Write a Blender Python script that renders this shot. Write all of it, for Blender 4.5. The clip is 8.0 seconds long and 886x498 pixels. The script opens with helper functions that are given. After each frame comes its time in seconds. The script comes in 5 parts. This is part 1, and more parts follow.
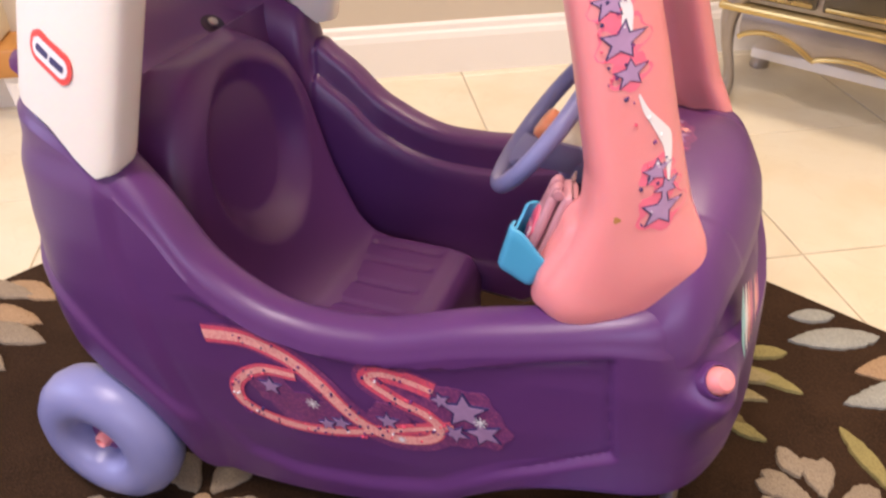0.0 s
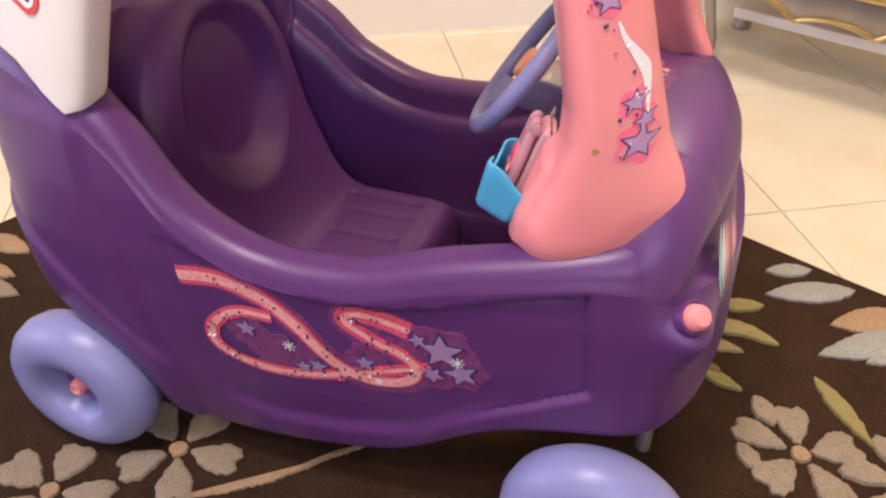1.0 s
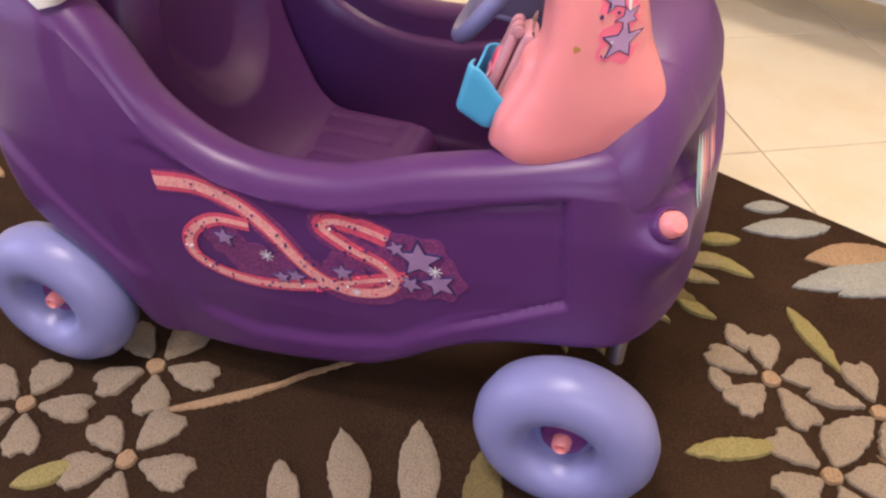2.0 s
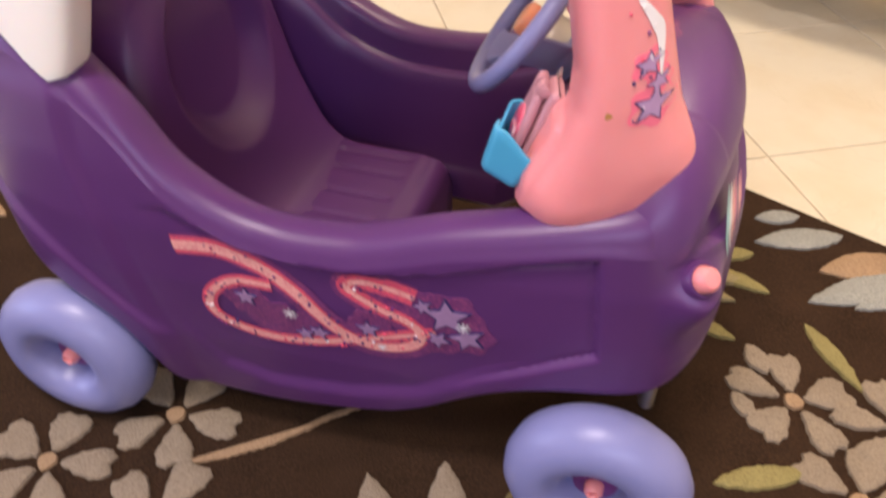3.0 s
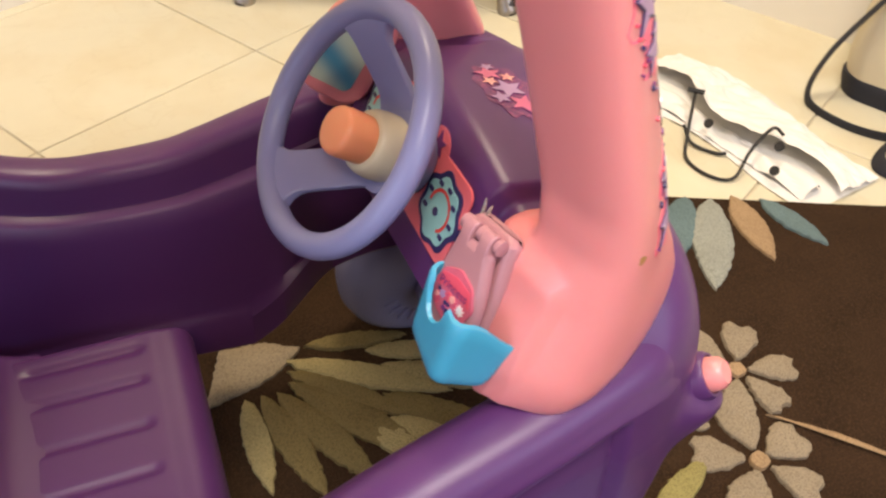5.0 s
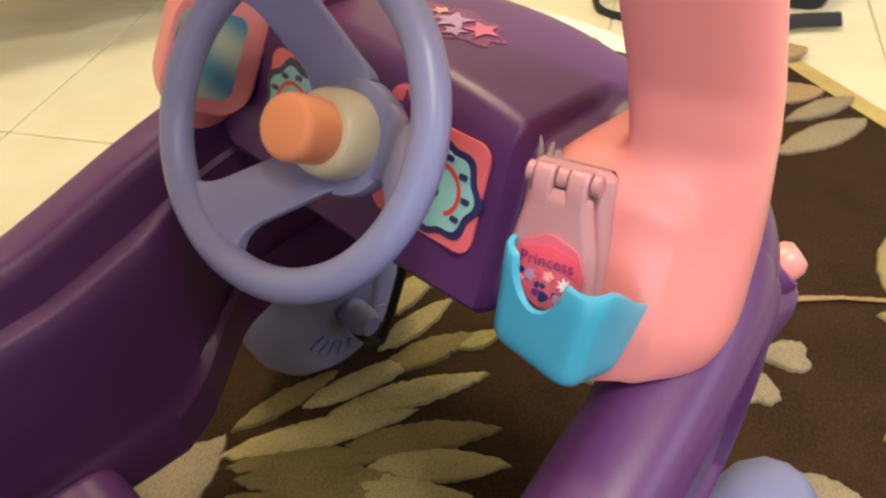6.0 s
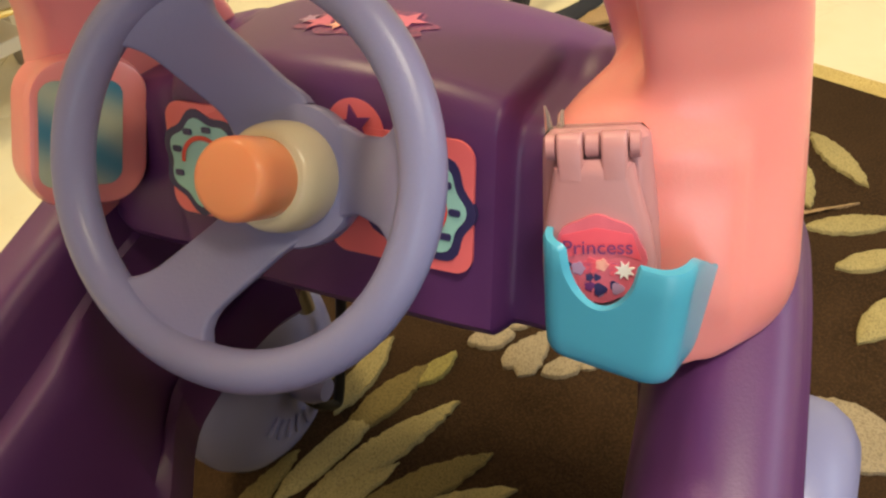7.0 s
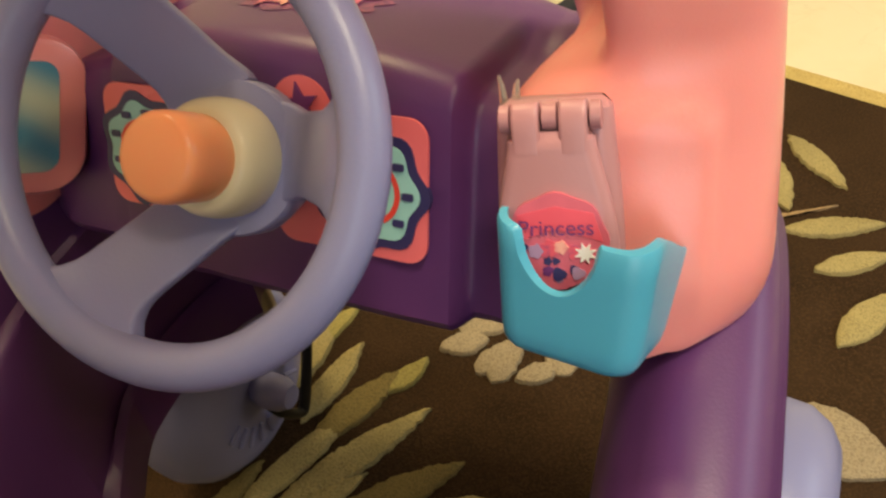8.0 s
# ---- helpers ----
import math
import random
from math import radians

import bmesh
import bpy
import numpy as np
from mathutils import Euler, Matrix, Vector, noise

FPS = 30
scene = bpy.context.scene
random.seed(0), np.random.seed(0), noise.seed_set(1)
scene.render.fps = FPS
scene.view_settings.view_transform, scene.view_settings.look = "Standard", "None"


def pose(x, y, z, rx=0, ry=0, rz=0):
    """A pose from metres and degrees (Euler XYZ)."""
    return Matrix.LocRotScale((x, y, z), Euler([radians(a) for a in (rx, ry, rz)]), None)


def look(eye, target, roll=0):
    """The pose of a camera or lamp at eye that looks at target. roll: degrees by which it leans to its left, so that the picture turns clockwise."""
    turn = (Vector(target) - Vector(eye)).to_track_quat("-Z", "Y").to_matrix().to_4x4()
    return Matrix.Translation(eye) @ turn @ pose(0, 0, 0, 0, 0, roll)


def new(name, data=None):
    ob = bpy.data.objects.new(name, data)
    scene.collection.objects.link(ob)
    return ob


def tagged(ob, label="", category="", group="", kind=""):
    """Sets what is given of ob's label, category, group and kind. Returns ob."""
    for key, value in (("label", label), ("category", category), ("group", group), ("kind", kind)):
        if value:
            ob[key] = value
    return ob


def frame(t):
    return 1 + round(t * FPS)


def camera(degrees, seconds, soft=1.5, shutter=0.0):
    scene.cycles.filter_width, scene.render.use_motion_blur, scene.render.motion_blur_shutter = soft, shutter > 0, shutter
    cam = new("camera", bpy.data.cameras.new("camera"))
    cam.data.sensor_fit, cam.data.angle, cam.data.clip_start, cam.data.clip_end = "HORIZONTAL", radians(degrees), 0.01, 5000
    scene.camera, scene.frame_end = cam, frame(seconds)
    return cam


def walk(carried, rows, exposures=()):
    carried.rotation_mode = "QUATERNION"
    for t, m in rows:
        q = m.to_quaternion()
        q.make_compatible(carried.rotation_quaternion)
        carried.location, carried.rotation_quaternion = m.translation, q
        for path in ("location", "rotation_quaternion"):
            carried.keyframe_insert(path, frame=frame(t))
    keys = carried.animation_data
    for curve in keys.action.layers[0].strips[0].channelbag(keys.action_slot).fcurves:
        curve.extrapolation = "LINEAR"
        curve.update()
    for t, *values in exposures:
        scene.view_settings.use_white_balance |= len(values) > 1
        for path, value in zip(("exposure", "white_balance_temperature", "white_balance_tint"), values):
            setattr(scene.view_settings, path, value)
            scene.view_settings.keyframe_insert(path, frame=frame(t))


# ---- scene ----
cam = camera(57.56, 8.0, soft=2.3, shutter=0.35)
PATH = [
    (0.0, (0.2863, -0.6469, 0.7373), (-0.0553, 0.2341, 0.0820), -1.22),
    (0.5, (0.2961, -0.6502, 0.7168), (-0.0179, 0.2167, 0.0294), -0.01),
    (1.0, (0.2934, -0.6558, 0.7112), (-0.0170, 0.2124, 0.0240), -0.11),
    (1.5, (0.3006, -0.6729, 0.6943), (0.0014, 0.1904, -0.0041), 0.63),
    (1.7, (0.3068, -0.6809, 0.6764), (0.0172, 0.1766, -0.0330), 1.38),
    (2.8, (0.2771, -0.6558, 0.6961), (0.0258, 0.1616, -0.0727), 1.29),
    (3.0, (0.2614, -0.6432, 0.7199), (0.0064, 0.1868, -0.0342), 0.26),
    (3.5, (0.1988, -0.6105, 0.7388), (-0.0600, 0.2765, 0.0540), -0.93),
    (4.0, (0.1570, -0.5192, 0.7369), (0.0208, 0.3394, -0.0159), -1.54),
    (4.5, (0.1173, -0.4403, 0.7093), (0.3203, 0.3755, -0.0754), 2.07),
    (4.6, (0.0973, -0.4354, 0.7031), (0.3721, 0.3754, -0.0646), 2.32),
    (4.7, (0.0799, -0.4247, 0.7003), (0.3762, 0.3767, -0.0695), 2.82),
    (5.8, (-0.0166, -0.2796, 0.6126), (0.5508, 0.3700, -0.1480), -1.48),
    (6.0, (-0.0185, -0.2605, 0.6058), (0.5786, 0.3552, -0.1603), -3.85),
    (6.5, (-0.0252, -0.2201, 0.5910), (0.6622, 0.2860, -0.1796), -6.43),
    (7.0, (-0.0182, -0.1922, 0.5727), (0.7059, 0.2873, -0.1811), -11.94),
    (7.5, (-0.0112, -0.1914, 0.5630), (0.7327, 0.3015, -0.1625), -13.04),
    (8.0, (-0.0060, -0.1949, 0.5503), (0.7398, 0.2668, -0.1935), -10.88),
]
walk(cam, [(t, look(eye, aim, lean)) for t, eye, aim, lean in PATH],
     [(0.0, -0.02, 6500, 27), (1.0, -0.10, 6450, 27), (3.5, -0.08, 6400, 24), (4.6, -0.06, 6500, 17), (6.0, 0.0, 7000, 3), (8.0, -0.17, 8800, 0)])

U = 1.15  # metres in one unit of the toy car's plan

# ---- light ----
world = bpy.data.worlds.new("sky")
scene.world = world
world.use_nodes = True
sky = world.node_tree.nodes.new("ShaderNodeTexSky")
sky.sky_type = 'NISHITA'
sky.sun_disc = False
sky.sun_elevation, sky.sun_rotation = radians(32), radians(200)
world.node_tree.links.new(sky.outputs[0], world.node_tree.nodes["Background"].inputs[0])
world.node_tree.nodes["Background"].inputs[1].default_value = 0.12
scene.view_settings.exposure = 0.0


def area_lamp(name, at, aim, size_x, size_y, watts, colour):
    data = bpy.data.lights.new(name, 'AREA')
    data.shape, data.size, data.size_y, data.energy, data.color = 'RECTANGLE', size_x, size_y, watts, colour
    ob = new(name, data)
    ob.matrix_world = look(at, aim)
    return ob


# room axes: the tiles and the walls run along E1 and E2
E1, E2 = Vector((0.872, 0.489, 0)), Vector((-0.489, 0.872, 0))
FLOOR = -0.012 * U
ROOM = dict(w=-2.6 * U, e=1.25 * U, s=-2.4 * U, n=0.965 * U, top=2.45)


def room(a, b, z=0.0):
    return E1 * a + E2 * b + Vector((0, 0, z))


area_lamp("window_light", room(ROOM["w"] + 0.03, 0.10, 1.20), room(-0.1, 0.0, 0.3), 1.5, 1.5, 32, (0.58, 0.69, 1.0))
# added south window light: brightens the near side and the far pillar
area_lamp("window_light", room(-0.25, ROOM["s"] + 0.03, 1.47), room(-0.05, 0.0, 0.3), 1.8, 1.1, 27, (0.66, 0.76, 1.0))
LAMPS = ((-0.45, -0.62), (0.75, 0.35), (-1.10, -1.10))
area_lamp("ceiling_light_glow", room(*LAMPS[0], ROOM["top"] - 0.08), room(*LAMPS[0], 0), 0.36, 0.36, 36, (1.0, 0.93, 0.86))
area_lamp("ceiling_light_glow", room(*LAMPS[1], ROOM["top"] - 0.08), room(*LAMPS[1], 0), 0.5, 0.5, 32, (1.0, 0.84, 0.60))
# third ceiling light is an added fill for the far pillar's mirror side
area_lamp("ceiling_light_glow", room(*LAMPS[2], ROOM["top"] - 0.08), room(*LAMPS[2], 0), 0.30, 0.30, 17, (1.0, 0.88, 0.70))


# ---- materials ----
def material(name, colour, rough=0.5, metal=0.0, vary=0.12, scale=30.0, bump=0.0, bump_scale=200.0, spec=0.5, coat=0.0, stains=0.0, tint=None):
    m = bpy.data.materials.new(name)
    m.use_nodes = True
    nt = m.node_tree
    b = nt.nodes["Principled BSDF"]
    b.inputs["Metallic"].default_value = metal
    b.inputs["Specular IOR Level"].default_value = spec
    b.inputs["Coat Weight"].default_value = coat
    co = nt.nodes.new("ShaderNodeTexCoord")
    big = nt.nodes.new("ShaderNodeTexNoise")
    big.inputs["Scale"].default_value, big.inputs["Detail"].default_value = scale * 0.25, 4
    fine = nt.nodes.new("ShaderNodeTexNoise")
    fine.inputs["Scale"].default_value, fine.inputs["Detail"].default_value = bump_scale, 3
    for n in (big, fine):
        nt.links.new(co.outputs["Object"], n.inputs["Vector"])
    ramp = nt.nodes.new("ShaderNodeMapRange")
    ramp.inputs[3].default_value, ramp.inputs[4].default_value = 1 - vary, 1 + vary
    nt.links.new(big.outputs["Fac"], ramp.inputs[0])
    mul = nt.nodes.new("ShaderNodeMix")
    mul.data_type, mul.blend_type = 'RGBA', 'MULTIPLY'
    mul.inputs[0].default_value = 1.0
    mul.inputs[6].default_value = (*colour, 1)
    nt.links.new(ramp.outputs[0], mul.inputs[7])
    last = mul.outputs[2]
    if tint:
        mix = nt.nodes.new("ShaderNodeMix")
        mix.data_type = 'RGBA'
        mix.inputs[7].default_value = (*tint, 1)
        nt.links.new(last, mix.inputs[6])
        th = nt.nodes.new("ShaderNodeMapRange")
        th.inputs[1].default_value, th.inputs[2].default_value = 0.44, 0.70
        th.inputs[4].default_value = stains
        nt.links.new(fine.outputs["Fac"], th.inputs[0])
        nt.links.new(th.outputs[0], mix.inputs[0])
        last = mix.outputs[2]
    nt.links.new(last, b.inputs["Base Color"])
    rr = nt.nodes.new("ShaderNodeMapRange")
    rr.inputs[3].default_value, rr.inputs[4].default_value = max(0.02, rough - 0.08), min(1, rough + 0.10)
    nt.links.new(big.outputs["Fac"], rr.inputs[0])
    nt.links.new(rr.outputs[0], b.inputs["Roughness"])
    if bump:
        bp = nt.nodes.new("ShaderNodeBump")
        bp.inputs["Strength"].default_value, bp.inputs["Distance"].default_value = bump, 0.002
        nt.links.new(fine.outputs["Fac"], bp.inputs["Height"])
        nt.links.new(bp.outputs[0], b.inputs["Normal"])
    return m


M = dict(
    purple=material("purple plastic", (0.100, 0.030, 0.136), 0.38, vary=0.10, scale=14, bump=0.06, bump_scale=900),
    pink=material("pink plastic", (0.82, 0.285, 0.285), 0.31, vary=0.05, scale=14, bump=0.05, bump_scale=900),
    white=material("white plastic", (0.78, 0.74, 0.66), 0.42, vary=0.04, scale=14, bump=0.05, bump_scale=900),
    lavender=material("lavender plastic", (0.230, 0.240, 0.452), 0.33, vary=0.08, scale=16, bump=0.06, bump_scale=800),
    teal=material("teal plastic", (0.06, 0.37, 0.57), 0.30, vary=0.05, scale=20, bump=0.03, bump_scale=800),
    phone=material("dusty pink plastic", (0.46, 0.22, 0.25), 0.36, vary=0.06, scale=30, bump=0.03, bump_scale=900),
    orange=material("orange plastic", (0.90, 0.35, 0.18), 0.24, vary=0.04, scale=30),
    ivory=material("ivory plastic", (0.66, 0.60, 0.44), 0.22, vary=0.05, scale=40),
    clear=material("clear plastic", (0.80, 0.76, 0.70), 0.12, vary=0.1, scale=60),
    wire=material("black wire", (0.012, 0.011, 0.011), 0.4, metal=0.3),
    steel=material("zinc steel", (0.5, 0.49, 0.46), 0.35, metal=1.0),
    dark=material("dark plastic and recess shade", (0.02, 0.008, 0.03), 0.5),
    d_pink=material("pink print", (0.80, 0.10, 0.16), 0.33, vary=0.15, scale=240),
    d_hot=material("hot pink print", (0.78, 0.10, 0.155), 0.33, vary=0.25, scale=200, bump_scale=520, stains=0.8, tint=(0.40, 0.07, 0.18)),
    d_peach=material("peach print", (0.86, 0.42, 0.36), 0.33, vary=0.18, scale=300, bump_scale=420, stains=0.75, tint=(0.70, 0.16, 0.20)),
    d_violet=material("violet print", (0.16, 0.035, 0.17), 0.35, vary=0.2, scale=200),
    d_lilac=material("lilac print", (0.42, 0.26, 0.44), 0.33, vary=0.2, scale=260),
    d_label=material("rose label print", (0.66, 0.13, 0.20), 0.34, vary=0.25, scale=300),
    d_plum=material("plum print", (0.150, 0.036, 0.140), 0.36, vary=0.35, scale=260, bump_scale=380, stains=0.55, tint=(0.42, 0.10, 0.20)),
    d_mauve=material("mauve print", (0.33, 0.20, 0.35), 0.36, vary=0.25, scale=320),
    d_navy=material("navy print", (0.035, 0.03, 0.12), 0.35),
    d_white=material("white print", (0.82, 0.80, 0.80), 0.33),
    d_aqua=material("aqua print", (0.30, 0.60, 0.60), 0.33, vary=0.15, scale=200),
    d_red=material("red print", (0.75, 0.06, 0.05), 0.33),
    d_glow=material("neon pink print", (0.90, 0.17, 0.26), 0.4, vary=0.25, scale=200),
    d_coral=material("coral sticker", (0.84, 0.17, 0.20), 0.28, vary=0.05),
    rug=material("brown rug pile", (0.031, 0.017, 0.009), 0.95, vary=0.55, scale=70, bump=1.0, bump_scale=480, spec=0.1, stains=0.6, tint=(0.075, 0.041, 0.021)),
    r_cream=material("cream wool", (0.329, 0.265, 0.183), 0.95, vary=0.20, scale=60, bump=1.0, bump_scale=620, spec=0.1, stains=0.75, tint=(0.149, 0.119, 0.083)),
    r_pale=material("pale grey-blue wool", (0.348, 0.356, 0.307), 0.95, vary=0.18, scale=60, bump=1.0, bump_scale=620, spec=0.1, stains=0.75, tint=(0.157, 0.161, 0.139)),
    r_blue=material("steel blue wool", (0.152, 0.216, 0.222), 0.95, vary=0.2, scale=60, bump=1.0, bump_scale=620, spec=0.1, stains=0.75, tint=(0.076, 0.108, 0.111)),
    r_tan=material("tan wool", (0.412, 0.277, 0.157), 0.95, vary=0.2, scale=60, bump=1.0, bump_scale=620, spec=0.1, stains=0.75, tint=(0.186, 0.125, 0.071)),
    r_olive=material("olive wool", (0.198, 0.152, 0.064), 0.95, vary=0.25, scale=60, bump=1.0, bump_scale=620, spec=0.1, stains=0.75, tint=(0.099, 0.076, 0.032)),
    r_straw=material("straw wool", (0.359, 0.295, 0.143), 0.95, vary=0.22, scale=60, bump=1.0, bump_scale=620, spec=0.1, stains=0.75, tint=(0.179, 0.147, 0.072)),
    r_yellow=material("mustard wool", (0.318, 0.271, 0.103), 0.95, vary=0.2, scale=60, bump=1.0, bump_scale=620, spec=0.1, stains=0.75, tint=(0.159, 0.135, 0.052)),
    d_rose=material("rose print", (0.62, 0.14, 0.26), 0.34, vary=0.3, scale=300),
    r_bind=material("cream woven binding", (0.52, 0.40, 0.17), 0.9, vary=0.25, scale=80, bump=1.0, bump_scale=420, spec=0.1, stains=0.7, tint=(0.30, 0.21, 0.08)),
    wall=material("tan wall paint", (0.55, 0.48, 0.36), 0.8, vary=0.04, scale=3, bump=0.15, bump_scale=500),
    trim=material("white trim paint", (0.78, 0.75, 0.68), 0.45, vary=0.03, scale=6),
    grout=material("grout", (0.54, 0.47, 0.35), 0.9, vary=0.2, scale=40, bump=0.3),
    silver=material("silver leaf", (0.36, 0.32, 0.28), 0.34, metal=0.75, vary=0.25, scale=40, bump=0.1, bump_scale=120),
    gold=material("gold moulding", (0.62, 0.46, 0.17), 0.30, metal=0.8, vary=0.2, scale=60),
    darkwood=material("dark stained wood", (0.035, 0.022, 0.015), 0.4, vary=0.3, scale=40),
    glass=material("smoked mirror panel", (0.10, 0.085, 0.06), 0.08, metal=0.6, vary=0.1),
    wood=material("honey wood", (0.46, 0.21, 0.05), 0.4, vary=0.3, scale=40, bump=0.1, bump_scale=90),
    paper=material("white paper", (0.80, 0.78, 0.74), 0.7, vary=0.04, scale=30, bump=0.1, bump_scale=120),
    canvas=material("cream canvas", (0.66, 0.58, 0.42), 0.85, vary=0.08, scale=40, bump=0.5, bump_scale=900),
    navy=material("navy webbing", (0.016, 0.017, 0.026), 0.8, vary=0.2, scale=80, bump=0.5, bump_scale=900),
    cord=material("black cord", (0.015, 0.013, 0.012), 0.6),
    lampglass=material("opal glass", (0.8, 0.78, 0.72), 0.3),
)

glow = M["lampglass"].node_tree.nodes["Principled BSDF"]
glow.inputs["Emission Color"].default_value = (1.0, 0.92, 0.80, 1)
glow.inputs["Emission Strength"].default_value = 1.5
M["clear"].node_tree.nodes["Principled BSDF"].inputs["Transmission Weight"].default_value = 0.8
for key, amount in (("pink", 0.22), ("orange", 0.30), ("white", 0.20)):
    pb = M[key].node_tree.nodes["Principled BSDF"]
    pb.inputs["Subsurface Weight"].default_value = amount
    pb.inputs["Subsurface Radius"].default_value = (1.0, 0.35, 0.2)
    pb.inputs["Subsurface Scale"].default_value = 0.010


def tile_material():
    """Cream porcelain with soft veins and a light gloss; each tile differs a little."""
    m = material("cream porcelain tile", (0.68, 0.63, 0.47), 0.22, vary=0.12, scale=14, bump_scale=6.0, spec=0.5, stains=0.45, tint=(0.58, 0.47, 0.28))
    nt = m.node_tree
    b = nt.nodes["Principled BSDF"]
    src = b.inputs["Base Color"].links[0].from_socket
    co = nt.nodes.new("ShaderNodeTexCoord")
    info = nt.nodes.new("ShaderNodeObjectInfo")
    warp = nt.nodes.new("ShaderNodeTexNoise")
    warp.inputs["Scale"].default_value, warp.inputs["Detail"].default_value = 5.0, 5
    warp.inputs["Distortion"].default_value = 1.6
    off = nt.nodes.new("ShaderNodeVectorMath")
    off.operation = 'MULTIPLY_ADD'
    off.inputs[1].default_value = (13.0, 7.0, 5.0)
    nt.links.new(info.outputs["Random"], off.inputs[0])
    nt.links.new(co.outputs["Object"], off.inputs[2])
    nt.links.new(off.outputs[0], warp.inputs["Vector"])
    vein = nt.nodes.new("ShaderNodeMapRange")
    vein.inputs[1].default_value, vein.inputs[2].default_value = 0.49, 0.515
    dist = nt.nodes.new("ShaderNodeMath")
    dist.operation = 'PINGPONG'
    dist.inputs[1].default_value = 0.5
    nt.links.new(warp.outputs["Fac"], dist.inputs[0])
    nt.links.new(dist.outputs[0], vein.inputs[0])
    vein.inputs[3].default_value, vein.inputs[4].default_value = 0.0, 0.35
    mix = nt.nodes.new("ShaderNodeMix")
    mix.data_type = 'RGBA'
    mix.inputs[7].default_value = (0.50, 0.41, 0.26, 1)
    nt.links.new(vein.outputs[0], mix.inputs[0])
    nt.links.new(src, mix.inputs[6])
    nt.links.new(mix.outputs[2], b.inputs["Base Color"])
    return m


M["tile"] = tile_material()


# ---- builders ----
def shape(name, verts, faces, mat, parent=None, label="", smooth=True, unit=U):
    """One mesh object out of corner places (in plan units) and faces."""
    me = bpy.data.meshes.new(name)
    me.from_pydata([tuple(c * unit for c in v) for v in verts], [], faces)
    me.materials.append(M[mat])
    bm = bmesh.new()
    bm.from_mesh(me)
    bmesh.ops.recalc_face_normals(bm, faces=bm.faces)
    bm.to_mesh(me)
    bm.free()
    for p in me.polygons:
        p.use_smooth = smooth
    if smooth:
        me.set_sharp_from_angle(angle=radians(42))
    ob = new(name, me)
    ob.parent = parent
    return tagged(ob, label)


def thing(name, at, label, category, group="", kind=""):
    ob = new(name)
    ob.empty_display_size = 0.02
    ob.location = Vector(at)
    bpy.context.view_layer.update()
    return tagged(ob, label, category, group, kind)


def adopt(ob, parent):
    """Put a part that was built in world places under its thing."""
    ob.parent = parent
    ob.matrix_parent_inverse = Matrix.Translation(-parent.location) if parent.type == 'EMPTY' else Matrix.Identity(4)
    return ob


def part(name, geo, mat, parent, label="", smooth=True):
    return adopt(shape(name, geo[0], geo[1], mat, None, label, smooth), parent)


def grid(f, nu, nv, close_u=False, close_v=False):
    verts = [f(i / (nu if close_u else nu - 1), j / (nv if close_v else nv - 1)) for j in range(nv) for i in range(nu)]
    faces = []
    for j in range(nv if close_v else nv - 1):
        for i in range(nu if close_u else nu - 1):
            a, b = i, (i + 1) % nu
            c, d = j * nu, ((j + 1) % nv) * nu
            faces.append((c + a, c + b, d + b, d + a))
    return verts, faces


def loft(rings, cap=True):
    n = len(rings[0])
    verts = [p for r in rings for p in r]
    faces = [(k * n + i, k * n + (i + 1) % n, (k + 1) * n + (i + 1) % n, (k + 1) * n + i) for k in range(len(rings) - 1) for i in range(n)]
    if cap:
        faces += [tuple(range(n)), tuple(range((len(rings) - 1) * n, len(rings) * n))]
    return verts, faces


def tube(path, radius, n=10, closed=False, flat=1.0):
    """A round rod along a path; radius is a number or a function of 0..1."""
    pts = [Vector(p) for p in path]
    rings, up = [], None
    for i, p in enumerate(pts):
        a, b = (pts[i - 1], pts[(i + 1) % len(pts)]) if closed else (pts[max(0, i - 1)], pts[min(len(pts) - 1, i + 1)])
        d = (b - a).normalized()
        if up is None:
            up = d.orthogonal().normalized()
        up = (up - d * up.dot(d)).normalized()
        side = d.cross(up)
        r = radius(i / (len(pts) - 1)) if callable(radius) else radius
        rings.append([tuple(p + up * (r * math.cos(2 * math.pi * k / n)) + side * (r * flat * math.sin(2 * math.pi * k / n))) for k in range(n)])
    if closed:
        rings.append(rings[0])
    return loft(rings, cap=not closed)


def curve(points, n):
    """A smooth line through the points (Catmull-Rom)."""
    p = [Vector(q) for q in points]
    p = [2 * p[0] - p[1]] + p + [2 * p[-1] - p[-2]]
    out = []
    for k in range(n):
        s = k / (n - 1) * (len(p) - 3)
        i = min(int(s), len(p) - 4)
        t = s - i
        a, b, c, d = p[i:i + 4]
        out.append(0.5 * ((2 * b) + (c - a) * t + (2 * a - 5 * b + 4 * c - d) * t * t + (3 * b - a - 3 * c + d) * t ** 3))
    return out


def lathe(profile, origin, axis, n=48):
    """Turn (along, radius) pairs round an axis."""
    ax = Vector(axis).normalized()
    u = ax.orthogonal().normalized()
    v = ax.cross(u)
    o = Vector(origin)
    rings = [[tuple(o + ax * a + (u * math.cos(2 * math.pi * k / n) + v * math.sin(2 * math.pi * k / n)) * r) for k in range(n)] for a, r in profile]
    return loft(rings)


